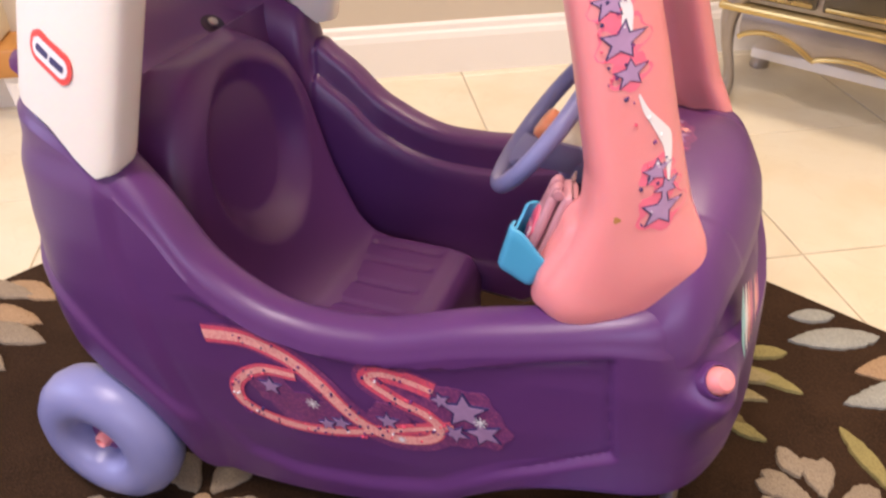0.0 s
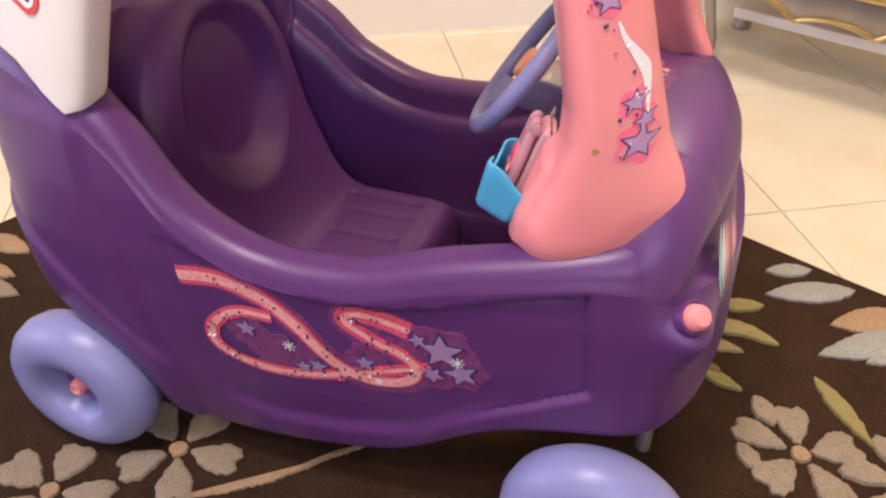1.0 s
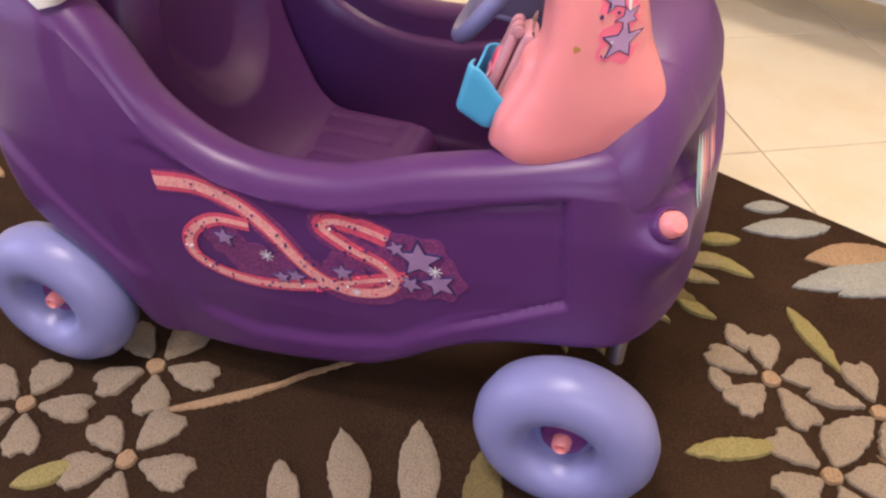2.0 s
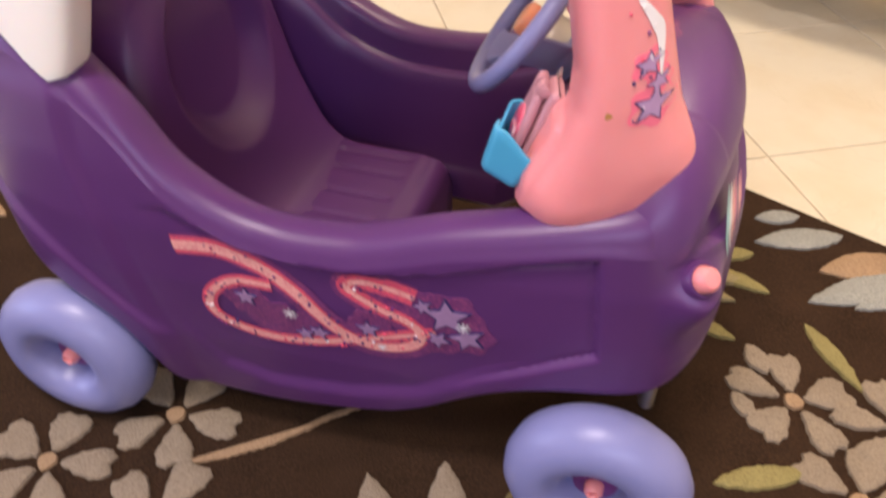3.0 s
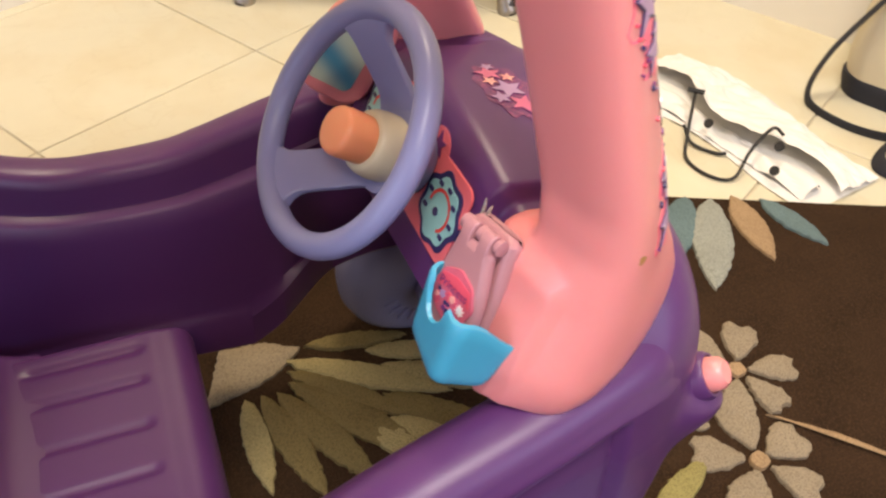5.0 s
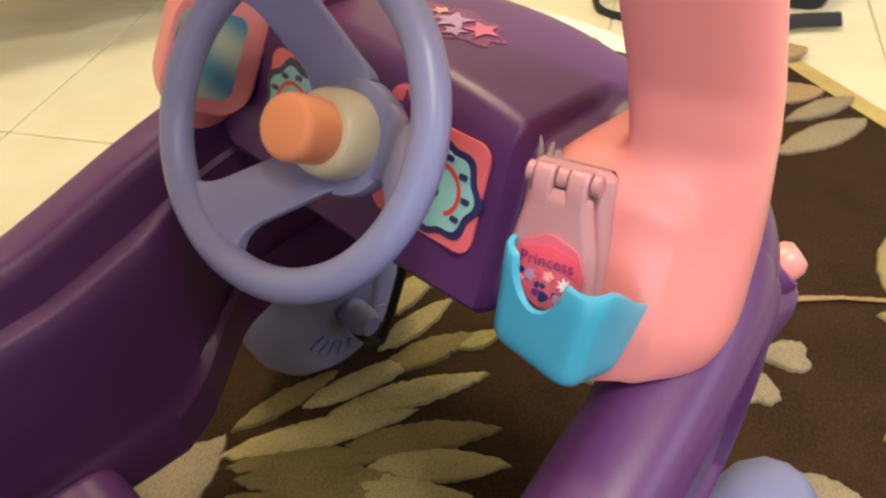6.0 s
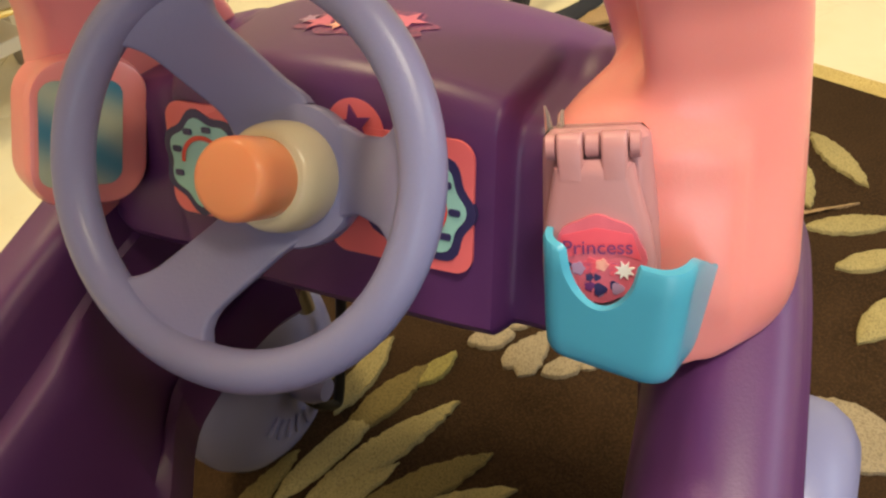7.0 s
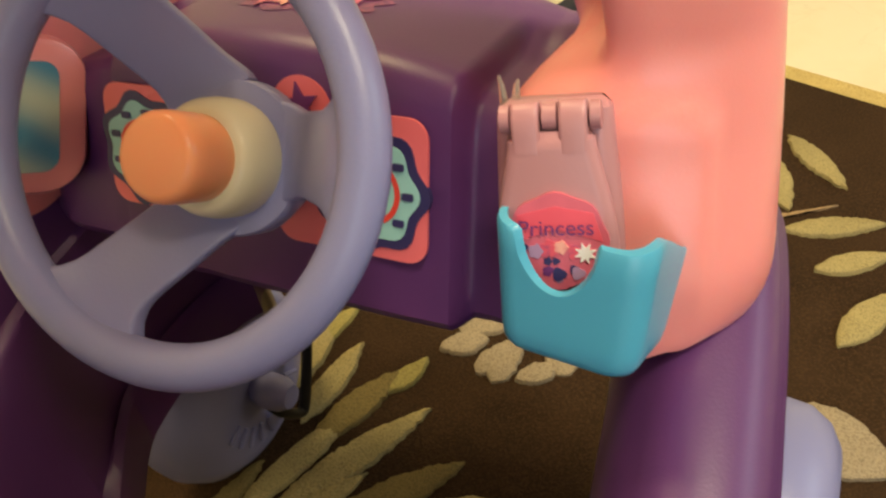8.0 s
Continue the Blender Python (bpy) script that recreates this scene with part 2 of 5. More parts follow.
def block(x0, x1, y0, y1, z0, z1, bevel=0.004, seg=2):
    bm = bmesh.new()
    bmesh.ops.create_cube(bm, size=1)
    for v in bm.verts:
        v.co = Vector(((x0 + x1) / 2 + v.co.x * (x1 - x0), (y0 + y1) / 2 + v.co.y * (y1 - y0), (z0 + z1) / 2 + v.co.z * (z1 - z0)))
    if bevel:
        bmesh.ops.bevel(bm, geom=bm.edges[:], offset=bevel, segments=seg, affect='EDGES', profile=0.5)
    bm.verts.index_update()
    geo = ([tuple(v.co) for v in bm.verts], [tuple(v.index for v in f.verts) for f in bm.faces])
    bm.free()
    return geo


def moved(geo, f):
    return [tuple(f(Vector(v))) for v in geo[0]], geo[1]


def mirrored(geo):
    return [(x, -y, z) for x, y, z in geo[0]], [tuple(reversed(f)) for f in geo[1]]


def smooth01(t):
    t = min(1.0, max(0.0, t))
    return t * t * (3 - 2 * t)


def table(x, pairs):
    return float(np.interp(x, [p[0] for p in pairs], [p[1] for p in pairs]))


def soft_table(pairs, n=200):
    c = curve([(a, b, 0) for a, b in pairs], n)
    return [(p.x, p.y) for p in c]


# ---- outlines in the plane ----
def star_outline(r, turn=0.0, inner=0.45, points=5):
    return [((r if k % 2 == 0 else r * inner) * math.cos(turn + math.pi / 2 + math.pi * k / points), (r if k % 2 == 0 else r * inner) * math.sin(turn + math.pi / 2 + math.pi * k / points)) for k in range(2 * points)]


def disc_outline(r, n=28, wave=0.0, lobes=7):
    return [(r * (1 + wave * math.cos(lobes * 2 * math.pi * k / n)) * math.cos(2 * math.pi * k / n), r * (1 + wave * math.cos(lobes * 2 * math.pi * k / n)) * math.sin(2 * math.pi * k / n)) for k in range(n)]


def round_rect(w, h, r, n=6):
    out = []
    for cx, cy, a0 in ((w / 2 - r, h / 2 - r, 0), (-w / 2 + r, h / 2 - r, 90), (-w / 2 + r, -h / 2 + r, 180), (w / 2 - r, -h / 2 + r, 270)):
        out += [(cx + r * math.cos(radians(a0 + 90 * k / n)), cy + r * math.sin(radians(a0 + 90 * k / n))) for k in range(n + 1)]
    return out


def flat_on(outline, place, lift=0.0006, at=(0, 0)):
    """A thin printed piece: an outline laid on a surface given by place(a, b, lift)."""
    n = len(outline)
    top = [tuple(place(at[0] + a, at[1] + b, lift)) for a, b in outline]
    low = [tuple(place(at[0] + a, at[1] + b, -0.0008)) for a, b in outline]
    mid = tuple(place(at[0] + sum(p[0] for p in outline) / n, at[1] + sum(p[1] for p in outline) / n, lift))
    faces = [(i, (i + 1) % n, 2 * n) for i in range(n)] + [(i, (i + 1) % n, n + (i + 1) % n, n + i) for i in range(n)]
    return top + low + [mid], faces


def patch_on(outline, place, lift=0.0006, at=(0, 0), rings=7):
    """A printed piece that follows a curved surface."""
    n = len(outline)
    verts = [tuple(place(at[0] + a * k / rings, at[1] + b * k / rings, lift)) for k in range(rings, 0, -1) for a, b in outline]
    verts.append(tuple(place(at[0], at[1], lift)))
    faces = [(k * n + i, k * n + (i + 1) % n, (k + 1) * n + (i + 1) % n, (k + 1) * n + i) for k in range(rings - 1) for i in range(n)]
    return verts, faces + [((rings - 1) * n + i, (rings - 1) * n + (i + 1) % n, rings * n) for i in range(n)]


def strip_on(path, width, place, lift=0.0006, n=70):
    """A printed ribbon along a path on a surface."""
    c = curve([(a, b, 0) for a, b in path], n)
    L, R = [], []
    for i, p in enumerate(c):
        d = (c[min(n - 1, i + 1)] - c[max(0, i - 1)]).normalized()
        w = width(i / (n - 1)) if callable(width) else width
        L.append((p.x - d.y * w / 2, p.y + d.x * w / 2))
        R.append((p.x + d.y * w / 2, p.y - d.x * w / 2))
    verts, m = [], 5
    for q in range(m):
        t = q / (m - 1)
        verts += [tuple(place(l[0] + (r[0] - l[0]) * t, l[1] + (r[1] - l[1]) * t, lift)) for l, r in zip(L, R)]
    return verts, [(q * n + i, q * n + i + 1, (q + 1) * n + i + 1, (q + 1) * n + i) for q in range(m - 1) for i in range(n - 1)]


def plane_place(origin, right, up):
    o, r, u = Vector(origin), Vector(right).normalized(), Vector(up).normalized()
    nrm = r.cross(u).normalized()
    return lambda a, b, lift: o + r * a + u * b + nrm * lift


# ---- the room ----
def wall_piece(name, a0, a1, b0, b1, z0, z1, mat, label, bevel=0.0, parent=None):
    geo = block(a0, a1, b0, b1, z0, z1, bevel)
    geo = moved(geo, lambda v: room(v.x, v.y, v.z))
    ob = shape(name, geo[0], geo[1], mat, None, label, False, 1.0)
    return tagged(ob, label, name.split("_")[0], kind="structure")


W_, E_, S_, N_, TOP = ROOM["w"], ROOM["e"], ROOM["s"], ROOM["n"], ROOM["top"]
wall_piece("wall_north", W_ - 0.1, E_ + 0.1, N_, N_ + 0.1, FLOOR, TOP, "wall", "tan painted wall behind the white baseboard")
wall_piece("wall_east", E_, E_ + 0.1, S_ - 0.1, N_, FLOOR, TOP, "wall", "tan painted wall beyond the tiled floor")
# an unseen wide window is added to the south wall, behind the walk
sx0, sx1, sz0, sz1 = -1.25, 0.75, 0.85, 2.10
for a0, a1, z0, z1 in ((W_ - 0.1, sx0, FLOOR, TOP), (sx1, E_, FLOOR, TOP), (sx0, sx1, FLOOR, sz0), (sx0, sx1, sz1, TOP)):
    wall_piece("wall_south", a0, a1, S_ - 0.1, S_, z0, z1, "wall", "plain tan painted wall round the added wide window")
frame_2 = wall_piece("window_2", sx0, sx1, S_ - 0.08, S_ - 0.03, sz0, sz0 + 0.06, "trim", "white frame of the added, unseen wide window")
for a0, a1, z0, z1 in ((sx0, sx0 + 0.06, sz0 + 0.06, sz1 - 0.06), (sx1 - 0.06, sx1, sz0 + 0.06, sz1 - 0.06), (sx0, sx1, sz1 - 0.06, sz1)):
    geo = moved(block(a0, a1, S_ - 0.08, S_ - 0.03, z0, z1, 0), lambda v: room(v.x, v.y, v.z))
    adopt(shape("window_frame", geo[0], geo[1], "trim", None, "", False, 1.0), frame_2)
# the west wall has a tall window opening
wy0, wy1, wz0, wz1 = -0.73, 0.93, 0.38, 2.06
for b0, b1, z0, z1 in ((S_, wy0, FLOOR, TOP), (wy1, N_, FLOOR, TOP), (wy0, wy1, FLOOR, wz0), (wy0, wy1, wz1, TOP)):
    wall_piece("wall_west", W_ - 0.1, W_, b0, b1, z0, z1, "wall", "plain tan painted wall round the window")
frame_1 = wall_piece("window_1", W_ - 0.08, W_ - 0.03, wy0, wy1, wz0, wz0 + 0.06, "trim", "white painted window frame")
for b0, b1, z0, z1 in ((wy0, wy0 + 0.06, wz0 + 0.06, wz1 - 0.06), (wy1 - 0.06, wy1, wz0 + 0.06, wz1 - 0.06), (wy0, wy1, wz1 - 0.06, wz1)):
    geo = moved(block(W_ - 0.08, W_ - 0.03, b0, b1, z0, z1, 0), lambda v: room(v.x, v.y, v.z))
    adopt(shape("window_frame", geo[0], geo[1], "trim", None, "", False, 1.0), frame_1)
wall_piece("ceiling", W_ - 0.1, E_ + 0.1, S_ - 0.1, N_ + 0.1, TOP, TOP + 0.1, "trim", "plain white ceiling of the room")
for at in LAMPS:
    o = room(at[0], at[1], TOP)
    lamp = tagged(shape("ceiling_light", *lathe([(0, 0.32), (-0.03, 0.32), (-0.035, 0.30), (-0.035, 0.0)], o, (0, 0, 1), 40), "lampglass", None, "", True, 1.0), "unseen flat round opal ceiling light", "lamp", "ceiling lights")


def baseboard(name, along0, along1, fixed, north):
    prof = [(0, 0), (0.016, 0), (0.016, 0.085), (0.013, 0.098), (0.009, 0.104), (0.008, 0.116), (0.004, 0.122), (0, 0.122)]
    rings = []
    for s in (along0, along1):
        rings.append([tuple(room(s, fixed - d, FLOOR + z) if north else room(fixed - d, s, FLOOR + z)) for d, z in prof])
    ob = shape(name, *loft(rings), "trim", None, "", False, 1.0)
    return tagged(ob, "white moulded baseboard along the wall", "baseboard", kind="structure")


baseboard("baseboard", W_, E_ - 0.017, N_, True)
baseboard("baseboard", S_, N_, E_, False)


# ---- the toy car ----
car = thing("toy_car", (0, 0, 0), "purple and pink plastic ride-on toy car parked on the rug", "toy car")

PERIM = curve([(-0.302, 0, 0), (-0.298, -0.075, 0), (-0.280, -0.135, 0), (-0.240, -0.172, 0), (-0.165, -0.187, 0), (-0.06, -0.190, 0), (0.05, -0.184, 0), (0.13, -0.177, 0), (0.20, -0.169, 0), (0.245, -0.159, 0), (0.275, -0.139, 0), (0.295, -0.10, 0), (0.305, -0.05, 0), (0.308, 0, 0)], 400)
PX = [p.x for p in PERIM]
Z_TOP = soft_table([(-0.32, 0.405), (-0.26, 0.405), (-0.20, 0.392), (-0.165, 0.372), (-0.129, 0.342), (-0.095, 0.303), (-0.056, 0.278), (-0.015, 0.266), (0.037, 0.267), (0.067, 0.274), (0.111, 0.288), (0.164, 0.300), (0.20, 0.308), (0.232, 0.314), (0.262, 0.315), (0.29, 0.304), (0.31, 0.292)])
Z_LOW = soft_table([(-0.32, 0.205), (-0.271, 0.200), (-0.250, 0.172), (-0.229, 0.156), (-0.180, 0.130), (-0.160, 0.095), (-0.147, 0.060), (-0.126, 0.045), (-0.096, 0.042), (-0.036, 0.047), (0.048, 0.063), (0.085, 0.080), (0.125, 0.110), (0.155, 0.128), (0.19, 0.139), (0.23, 0.143), (0.262, 0.143), (0.285, 0.145), (0.31, 0.148)])
PANEL = [(0.209, 0.281), (0.219, 0.192), (0.165, 0.164), (0.135, 0.148), (0.088, 0.112), (0.03, 0.094), (-0.04, 0.086), (-0.085, 0.098), (-0.115, 0.150), (-0.128, 0.215), (-0.122, 0.268), (-0.098, 0.272), (-0.045, 0.250), (0.008, 0.241), (0.06, 0.243), (0.12, 0.257), (0.16, 0.269)]


def panel_depth(x, z):
    """How far (x, z) lies inside the side panel's outline; negative outside."""
    inside, best = False, 1.0
    for (x0, z0), (x1, z1) in zip(PANEL, PANEL[1:] + PANEL[:1]):
        if (z0 > z) != (z1 > z) and x < x0 + (z - z0) / (z1 - z0) * (x1 - x0):
            inside = not inside
        t = min(1, max(0, ((x - x0) * (x1 - x0) + (z - z0) * (z1 - z0)) / ((x1 - x0) ** 2 + (z1 - z0) ** 2)))
        best = min(best, math.hypot(x - x0 - t * (x1 - x0), z - z0 - t * (z1 - z0)))
    return best if inside else -best


def relief(x, z):
    """Moulded relief of the car's side, outward."""
    d = panel_depth(x, z)
    soft = 0.0046 + 0.012 * smooth01((0.190 - z) / 0.03) * smooth01((0.20 - x) / 0.03)
    out = -0.0052 * smooth01((d + soft / 2) / soft) * smooth01((x + 0.130) / 0.075)
    out -= 0.0028 * math.exp(-((d + 0.0005) / 0.0026) ** 2) * smooth01((x - 0.10) / 0.08)
    xc = table(z, [(0.10, -0.118), (0.249, -0.142), (0.302, -0.152), (0.36, -0.152)])
    out += 0.005 * smooth01((xc - x) / 0.018) * smooth01((0.37 - z) / 0.03)
    # sloping fender edge over the rear wheel
    zf = table(x, [(-0.28, 0.275), (-0.22, 0.225), (-0.16, 0.165), (-0.12, 0.13)])
    out += 0.005 * smooth01((zf - z) / 0.014) * smooth01((-0.115 - x) / 0.03)
    # lamp pod and the scoop over it
    out += 0.019 * math.exp(-((x - 0.274) / 0.014) ** 2 - ((z - 0.252) / (0.013 if z > 0.252 else 0.030)) ** 2)
    out -= 0.008 * math.exp(-((x - 0.266) / 0.014) ** 2 - ((z - 0.294) / 0.016) ** 2)
    return out


INSET = [(0.05, 0.024), (0.09, 0.016), (0.13, 0.009), (0.20, 0.002), (0.25, 0.0), (0.30, 0.002), (0.36, 0.008), (0.41, 0.013)]


FRONT_IN = [(0.13, 0.010), (0.16, 0.002), (0.18, 0.0), (0.25, 0.004), (0.28, 0.009), (0.31, 0.017), (0.345, 0.028)]


def leaning(z, n):
    """How far the shell stands in from its outline at a height."""
    return table(z, INSET) * (1 - max(0, n.x)) + table(z, FRONT_IN) * max(0, n.x) ** 2


def perimeter(x):
    """Near-side outline point and outward normal at x."""
    i = int(np.searchsorted(PX, x))
    i = min(len(PERIM) - 2, max(1, i))
    p0, p1 = PERIM[i - 1], PERIM[i + 1]
    d = (p1 - p0).normalized()
    t = (x - PX[i - 1]) / max(1e-6, PX[i] - PX[i - 1])
    p = PERIM[i - 1].lerp(PERIM[i], min(1, max(0, t)))
    return p, Vector((d.y, -d.x, 0))


def side(x, z, lift=0.0):
    """A place on the car's outer side, near the open door's rim or below it."""
    p, n = perimeter(x)
    q = p + n * (relief(x, z) - leaning(z, n) + lift)
    return Vector((q.x, q.y, z))


FAR_SAG = [(-0.25, 0), (-0.182, 0), (-0.175, 0.004), (-0.167, 0.024), (-0.15, 0.026), (-0.115, 0.022), (-0.08, 0.014), (0, 0.007), (0.1, 0.005), (0.16, 0)]


RIM = ((0.0006, -0.0175), (0.0018, -0.0130), (0.0038, -0.0086), (0.0066, -0.0050), (0.0100, -0.0026), (0.0140, -0.0010), (0.0190, -0.0002), (0.0240, 0.0), (0.0290, -0.0008), (0.0330, -0.0028), (0.0362, -0.0064))
LEDGED = ((0.0380, -0.012), (0.0396, -0.026), (0.0412, -0.0325), (0.0470, -0.0355), (0.0500, -0.039), (0.0525, -0.06), (0.055, -0.10))
PLAIN = ((0.0410, -0.012), (0.0455, -0.019), (0.0490, -0.028), (0.0515, -0.038), (0.0530, -0.048), (0.0545, -0.07), (0.056, -0.10))


def body_column(p, n, ledge):
    """One upright section of the tub: outer wall, rolled rim, inner wall."""
    zt, zl = table(p.x, Z_TOP), table(p.x, Z_LOW)
    fender = smooth01((p.x - 0.195) / 0.070)
    zt += 0.005 * fender * smooth01((0.315 - p.x) / 0.03)
    wall_top = 0.020 + 0.014 * fender
    col = []
    rows = 64
    for j in range(rows + 1):
        z = zl + (zt - wall_top - zl) * j / rows
        turned = 0.006 * max(0, 1 - (z - zl) / 0.012) ** 2
        q = p + n * (relief(p.x, z) - leaning(z, n) - turned)
        col.append((q.x, q.y, z))
    r0 = leaning(zt, n)
    r1 = relief(p.x, zt - wall_top)
    for k, (off, dz) in enumerate(RIM):  # the rim runs out into a round fender
        turn_ = math.pi / 2 * (k + 1) / 11
        off += (0.033 * (1 - math.cos(turn_)) - off) * fender
        dz += (0.034 * (math.sin(turn_) - 1) - dz) * fender
        q = p - n * (off + r0 - r1 * max(0, 1 - off / 0.01))
        col.append((q.x, q.y, zt + dz))
    for (o1, d1), (o2, d2) in zip(LEDGED, PLAIN):
        q = p - n * (o2 + (o1 - o2) * ledge + r0)
        col.append((q.x, q.y, zt + d2 + (d1 - d2) * ledge))
    zi = max(0.088, zl + 0.01)
    for off, z in ((0.057, (zi + zt - 0.10) / 2), (0.057 + 0.003 * ledge, zi + 0.035), (0.058 + 0.006 * ledge, zi + 0.030), (0.058 + 0.006 * ledge, zi), (0.053, zi - 0.012)):
        q = p - n * off
        col.append((q.x, q.y, min(z, zt - 0.11)))
    return col


def body_geo():
    n_half = 420
    total = [0.0]
    for a, b in zip(PERIM, PERIM[1:]):
        total.append(total[-1] + (b - a).length)
    stations, far = [], []
    for k in range(n_half + 1):
        s = total[-1] * k / n_half
        i = int(np.searchsorted(total, s))
        i = min(max(i, 1), 399)
        t = (s - total[i - 1]) / (total[i] - total[i - 1])
        p = PERIM[i - 1].lerp(PERIM[i], t)
        d = (PERIM[min(399, i + 1)] - PERIM[max(0, i - 2)]).normalized()
        n = Vector((d.y, -d.x, 0))
        if k in (0, n_half):
            n = Vector((-1 if k == 0 else 1, 0, 0))
        ends = smooth01((p.x + 0.06) / 0.07) * smooth01((0.27 - p.x) / 0.04)
        front = 0.042 * smooth01((n.x - 0.40) / 0.35)  # a thin shell under the hood
        stations.append([(x + n.x * front * (j > 77), y + n.y * front * (j > 77), z) for j, (x, y, z) in enumerate(body_column(p, n, 1 - ends))])
        if 0 < k < n_half:
            col = []
            seam = 0.010 * math.exp(-((p.x + 0.170) / 0.0040) ** 2)
            for j, (x, y, z) in enumerate(body_column(p, n, smooth01((p.x + 0.178) / 0.010))):  # the far front corner is thin, open to the wheel
                thin = 0.022 * smooth01((p.x - 0.10) / 0.06) * smooth01((j - 76) / 8)
                thin += max(0, front - 0.022) * (j > 77)
                col.append((x + n.x * thin, -(y + n.y * thin), z - (table(p.x, FAR_SAG) + seam) * smooth01((z - 0.2) / 0.06)))
            far.append(col)
    ring = stations + list(reversed(far))
    m = len(ring[0])
    verts = [v for c in ring for v in c]
    faces = []
    for k in range(len(ring)):
        a, b = k * m, ((k + 1) % len(ring)) * m
        faces += [(a + j, b + j, b + (j + 1) % m, a + (j + 1) % m) for j in range(m)]
    return verts, faces


body = part("body", body_geo(), "purple", car, "purple moulded plastic tub with a recessed side panel")


# hood and dashboard in one moulding
def dash_x(z):
    return 0.1765 + 0.385 * (z - 0.36)


FRONT_Y = [(-p.y, p.x) for p in reversed(PERIM) if p.x > 0.15]


def hood_height(x, y):
    a = abs(y)
    z = 0.371 - 0.010 * (min(a, 0.08) / 0.07) ** 2 - max(0, x - 0.19) * 0.12 - 11 * max(0, x - 0.245) ** 2
    z -= 0.0068 * smooth01((a - 0.0690) / 0.0055) * smooth01((0.240 - x) / 0.022)
    return z - 0.22 * max(0, a - 0.085) - 3.0 * max(0, a - 0.115) ** 2


def hood_geo():
    ny, verts, faces = 241, [], []
    rows = None
    for i in range(ny):
        y = -0.156 + 0.312 * i / (ny - 1)
        a = abs(y)
        xo = table(a + 0.003, FRONT_Y)
        xf = xo - 0.003 - 0.019 * smooth01((xo - 0.255) / 0.05)
        back = 0.0050 * smooth01((a - 0.0685) / 0.0045) + 0.25 * max(0, a - 0.118)
        col = []
        drop = 0.014
        for k in range(34):
            t = k / 33
            x = xf + (min(xf - 0.004, 0.184 + back) - xf) * t ** 1.5
            z = hood_height(x, y)
            near_edge = (xf - x) / 0.022
            z -= drop * max(0, 1 - near_edge) ** 2.2
            z -= 0.036 * max(0, 1 - (0.1575 - a) / 0.052) ** 2
            col.append((x, y, z))
        col.insert(0, (xf + 0.002, y, col[0][2] - 0.010))
        zt = col[-1][2]
        bottom = min(0.285 - 0.06 * max(0, a - 0.03), zt - 0.02)
        xt = col[-1][0]
        col.append((xt - 0.0045, y, zt - 0.003))
        for k in range(9):
            z = zt - 0.008 + (bottom + 0.006 - zt + 0.008) * k / 8
            col.append((dash_x(z) - dash_x(zt - 0.008) + xt - 0.008, y, z))
        xb = col[-1][0]
        col += [(xb + 0.002, y, bottom + 0.001), (xb + 0.006, y, bottom - 0.002), (min(xb + 0.03, xf - 0.03), y, bottom + 0.002), (min(xb + 0.05, xf - 0.02), y, bottom + 0.010)]
        rows = len(col)
        verts += col
    for i in range(ny - 1):
        for k in range(rows - 1):
            faces.append((i * rows + k, (i + 1) * rows + k, (i + 1) * rows + k + 1, i * rows + k + 1))
    return verts, faces


part("hood", hood_geo(), "purple", car, "purple hood with a raised middle and dashboard")


# seat: ribbed bench and arched back with an oval hollow
def bench_place(u, v):
    x, y = -0.090 + 0.105 * u, -0.116 + 0.232 * v
    rib = 0.0
    for yr in (0.082, 0.055, 0.018, -0.018, -0.055, -0.082):
        if -0.085 < x < 0.000:
            rib -= 0.0024 * math.exp(-((y - yr) / 0.0034) ** 2) * smooth01((0.0 - x) / 0.010) * smooth01((x + 0.085) / 0.010)
    lip = 0.006 * smooth01((x - 0.002) / 0.012)
    edge = smooth01((abs(y) - 0.094) / 0.022)
    z = 0.151 + rib - lip * 0.3 + 0.004 * (y / 0.1) ** 2 - 0.03 * edge
    return (x, y, z)


bench_v, bench_f = grid(bench_place, 70, 120)
nu = 70
base = len(bench_v)
for j in range(120):  # rounded front face of the bench
    x, y, z = bench_v[j * nu + nu - 1]
    for dx, dz in ((0.007, -0.0022), (0.0125, -0.0075), (0.016, -0.017), (0.014, -0.095)):
        bench_v.append((x + dx, y, z + dz))
for j in range(119):
    a = [j * nu + nu - 1] + [base + 4 * j + k for k in range(4)]
    b = [(j + 1) * nu + nu - 1] + [base + 4 * (j + 1) + k for k in range(4)]
    bench_f += [(a[k], b[k], b[k + 1], a[k + 1]) for k in range(4)]
seat = part("seat", (bench_v, bench_f), "purple", car, "purple ribbed bench seat")


BACK = curve([(-0.070, 0, 0.1500), (-0.092, 0, 0.1575), (-0.114, 0, 0.1820), (-0.133, 0, 0.2230), (-0.145, 0, 0.2700), (-0.151, 0, 0.3200), (-0.156, 0, 0.3540), (-0.162, 0, 0.3860)], 120)


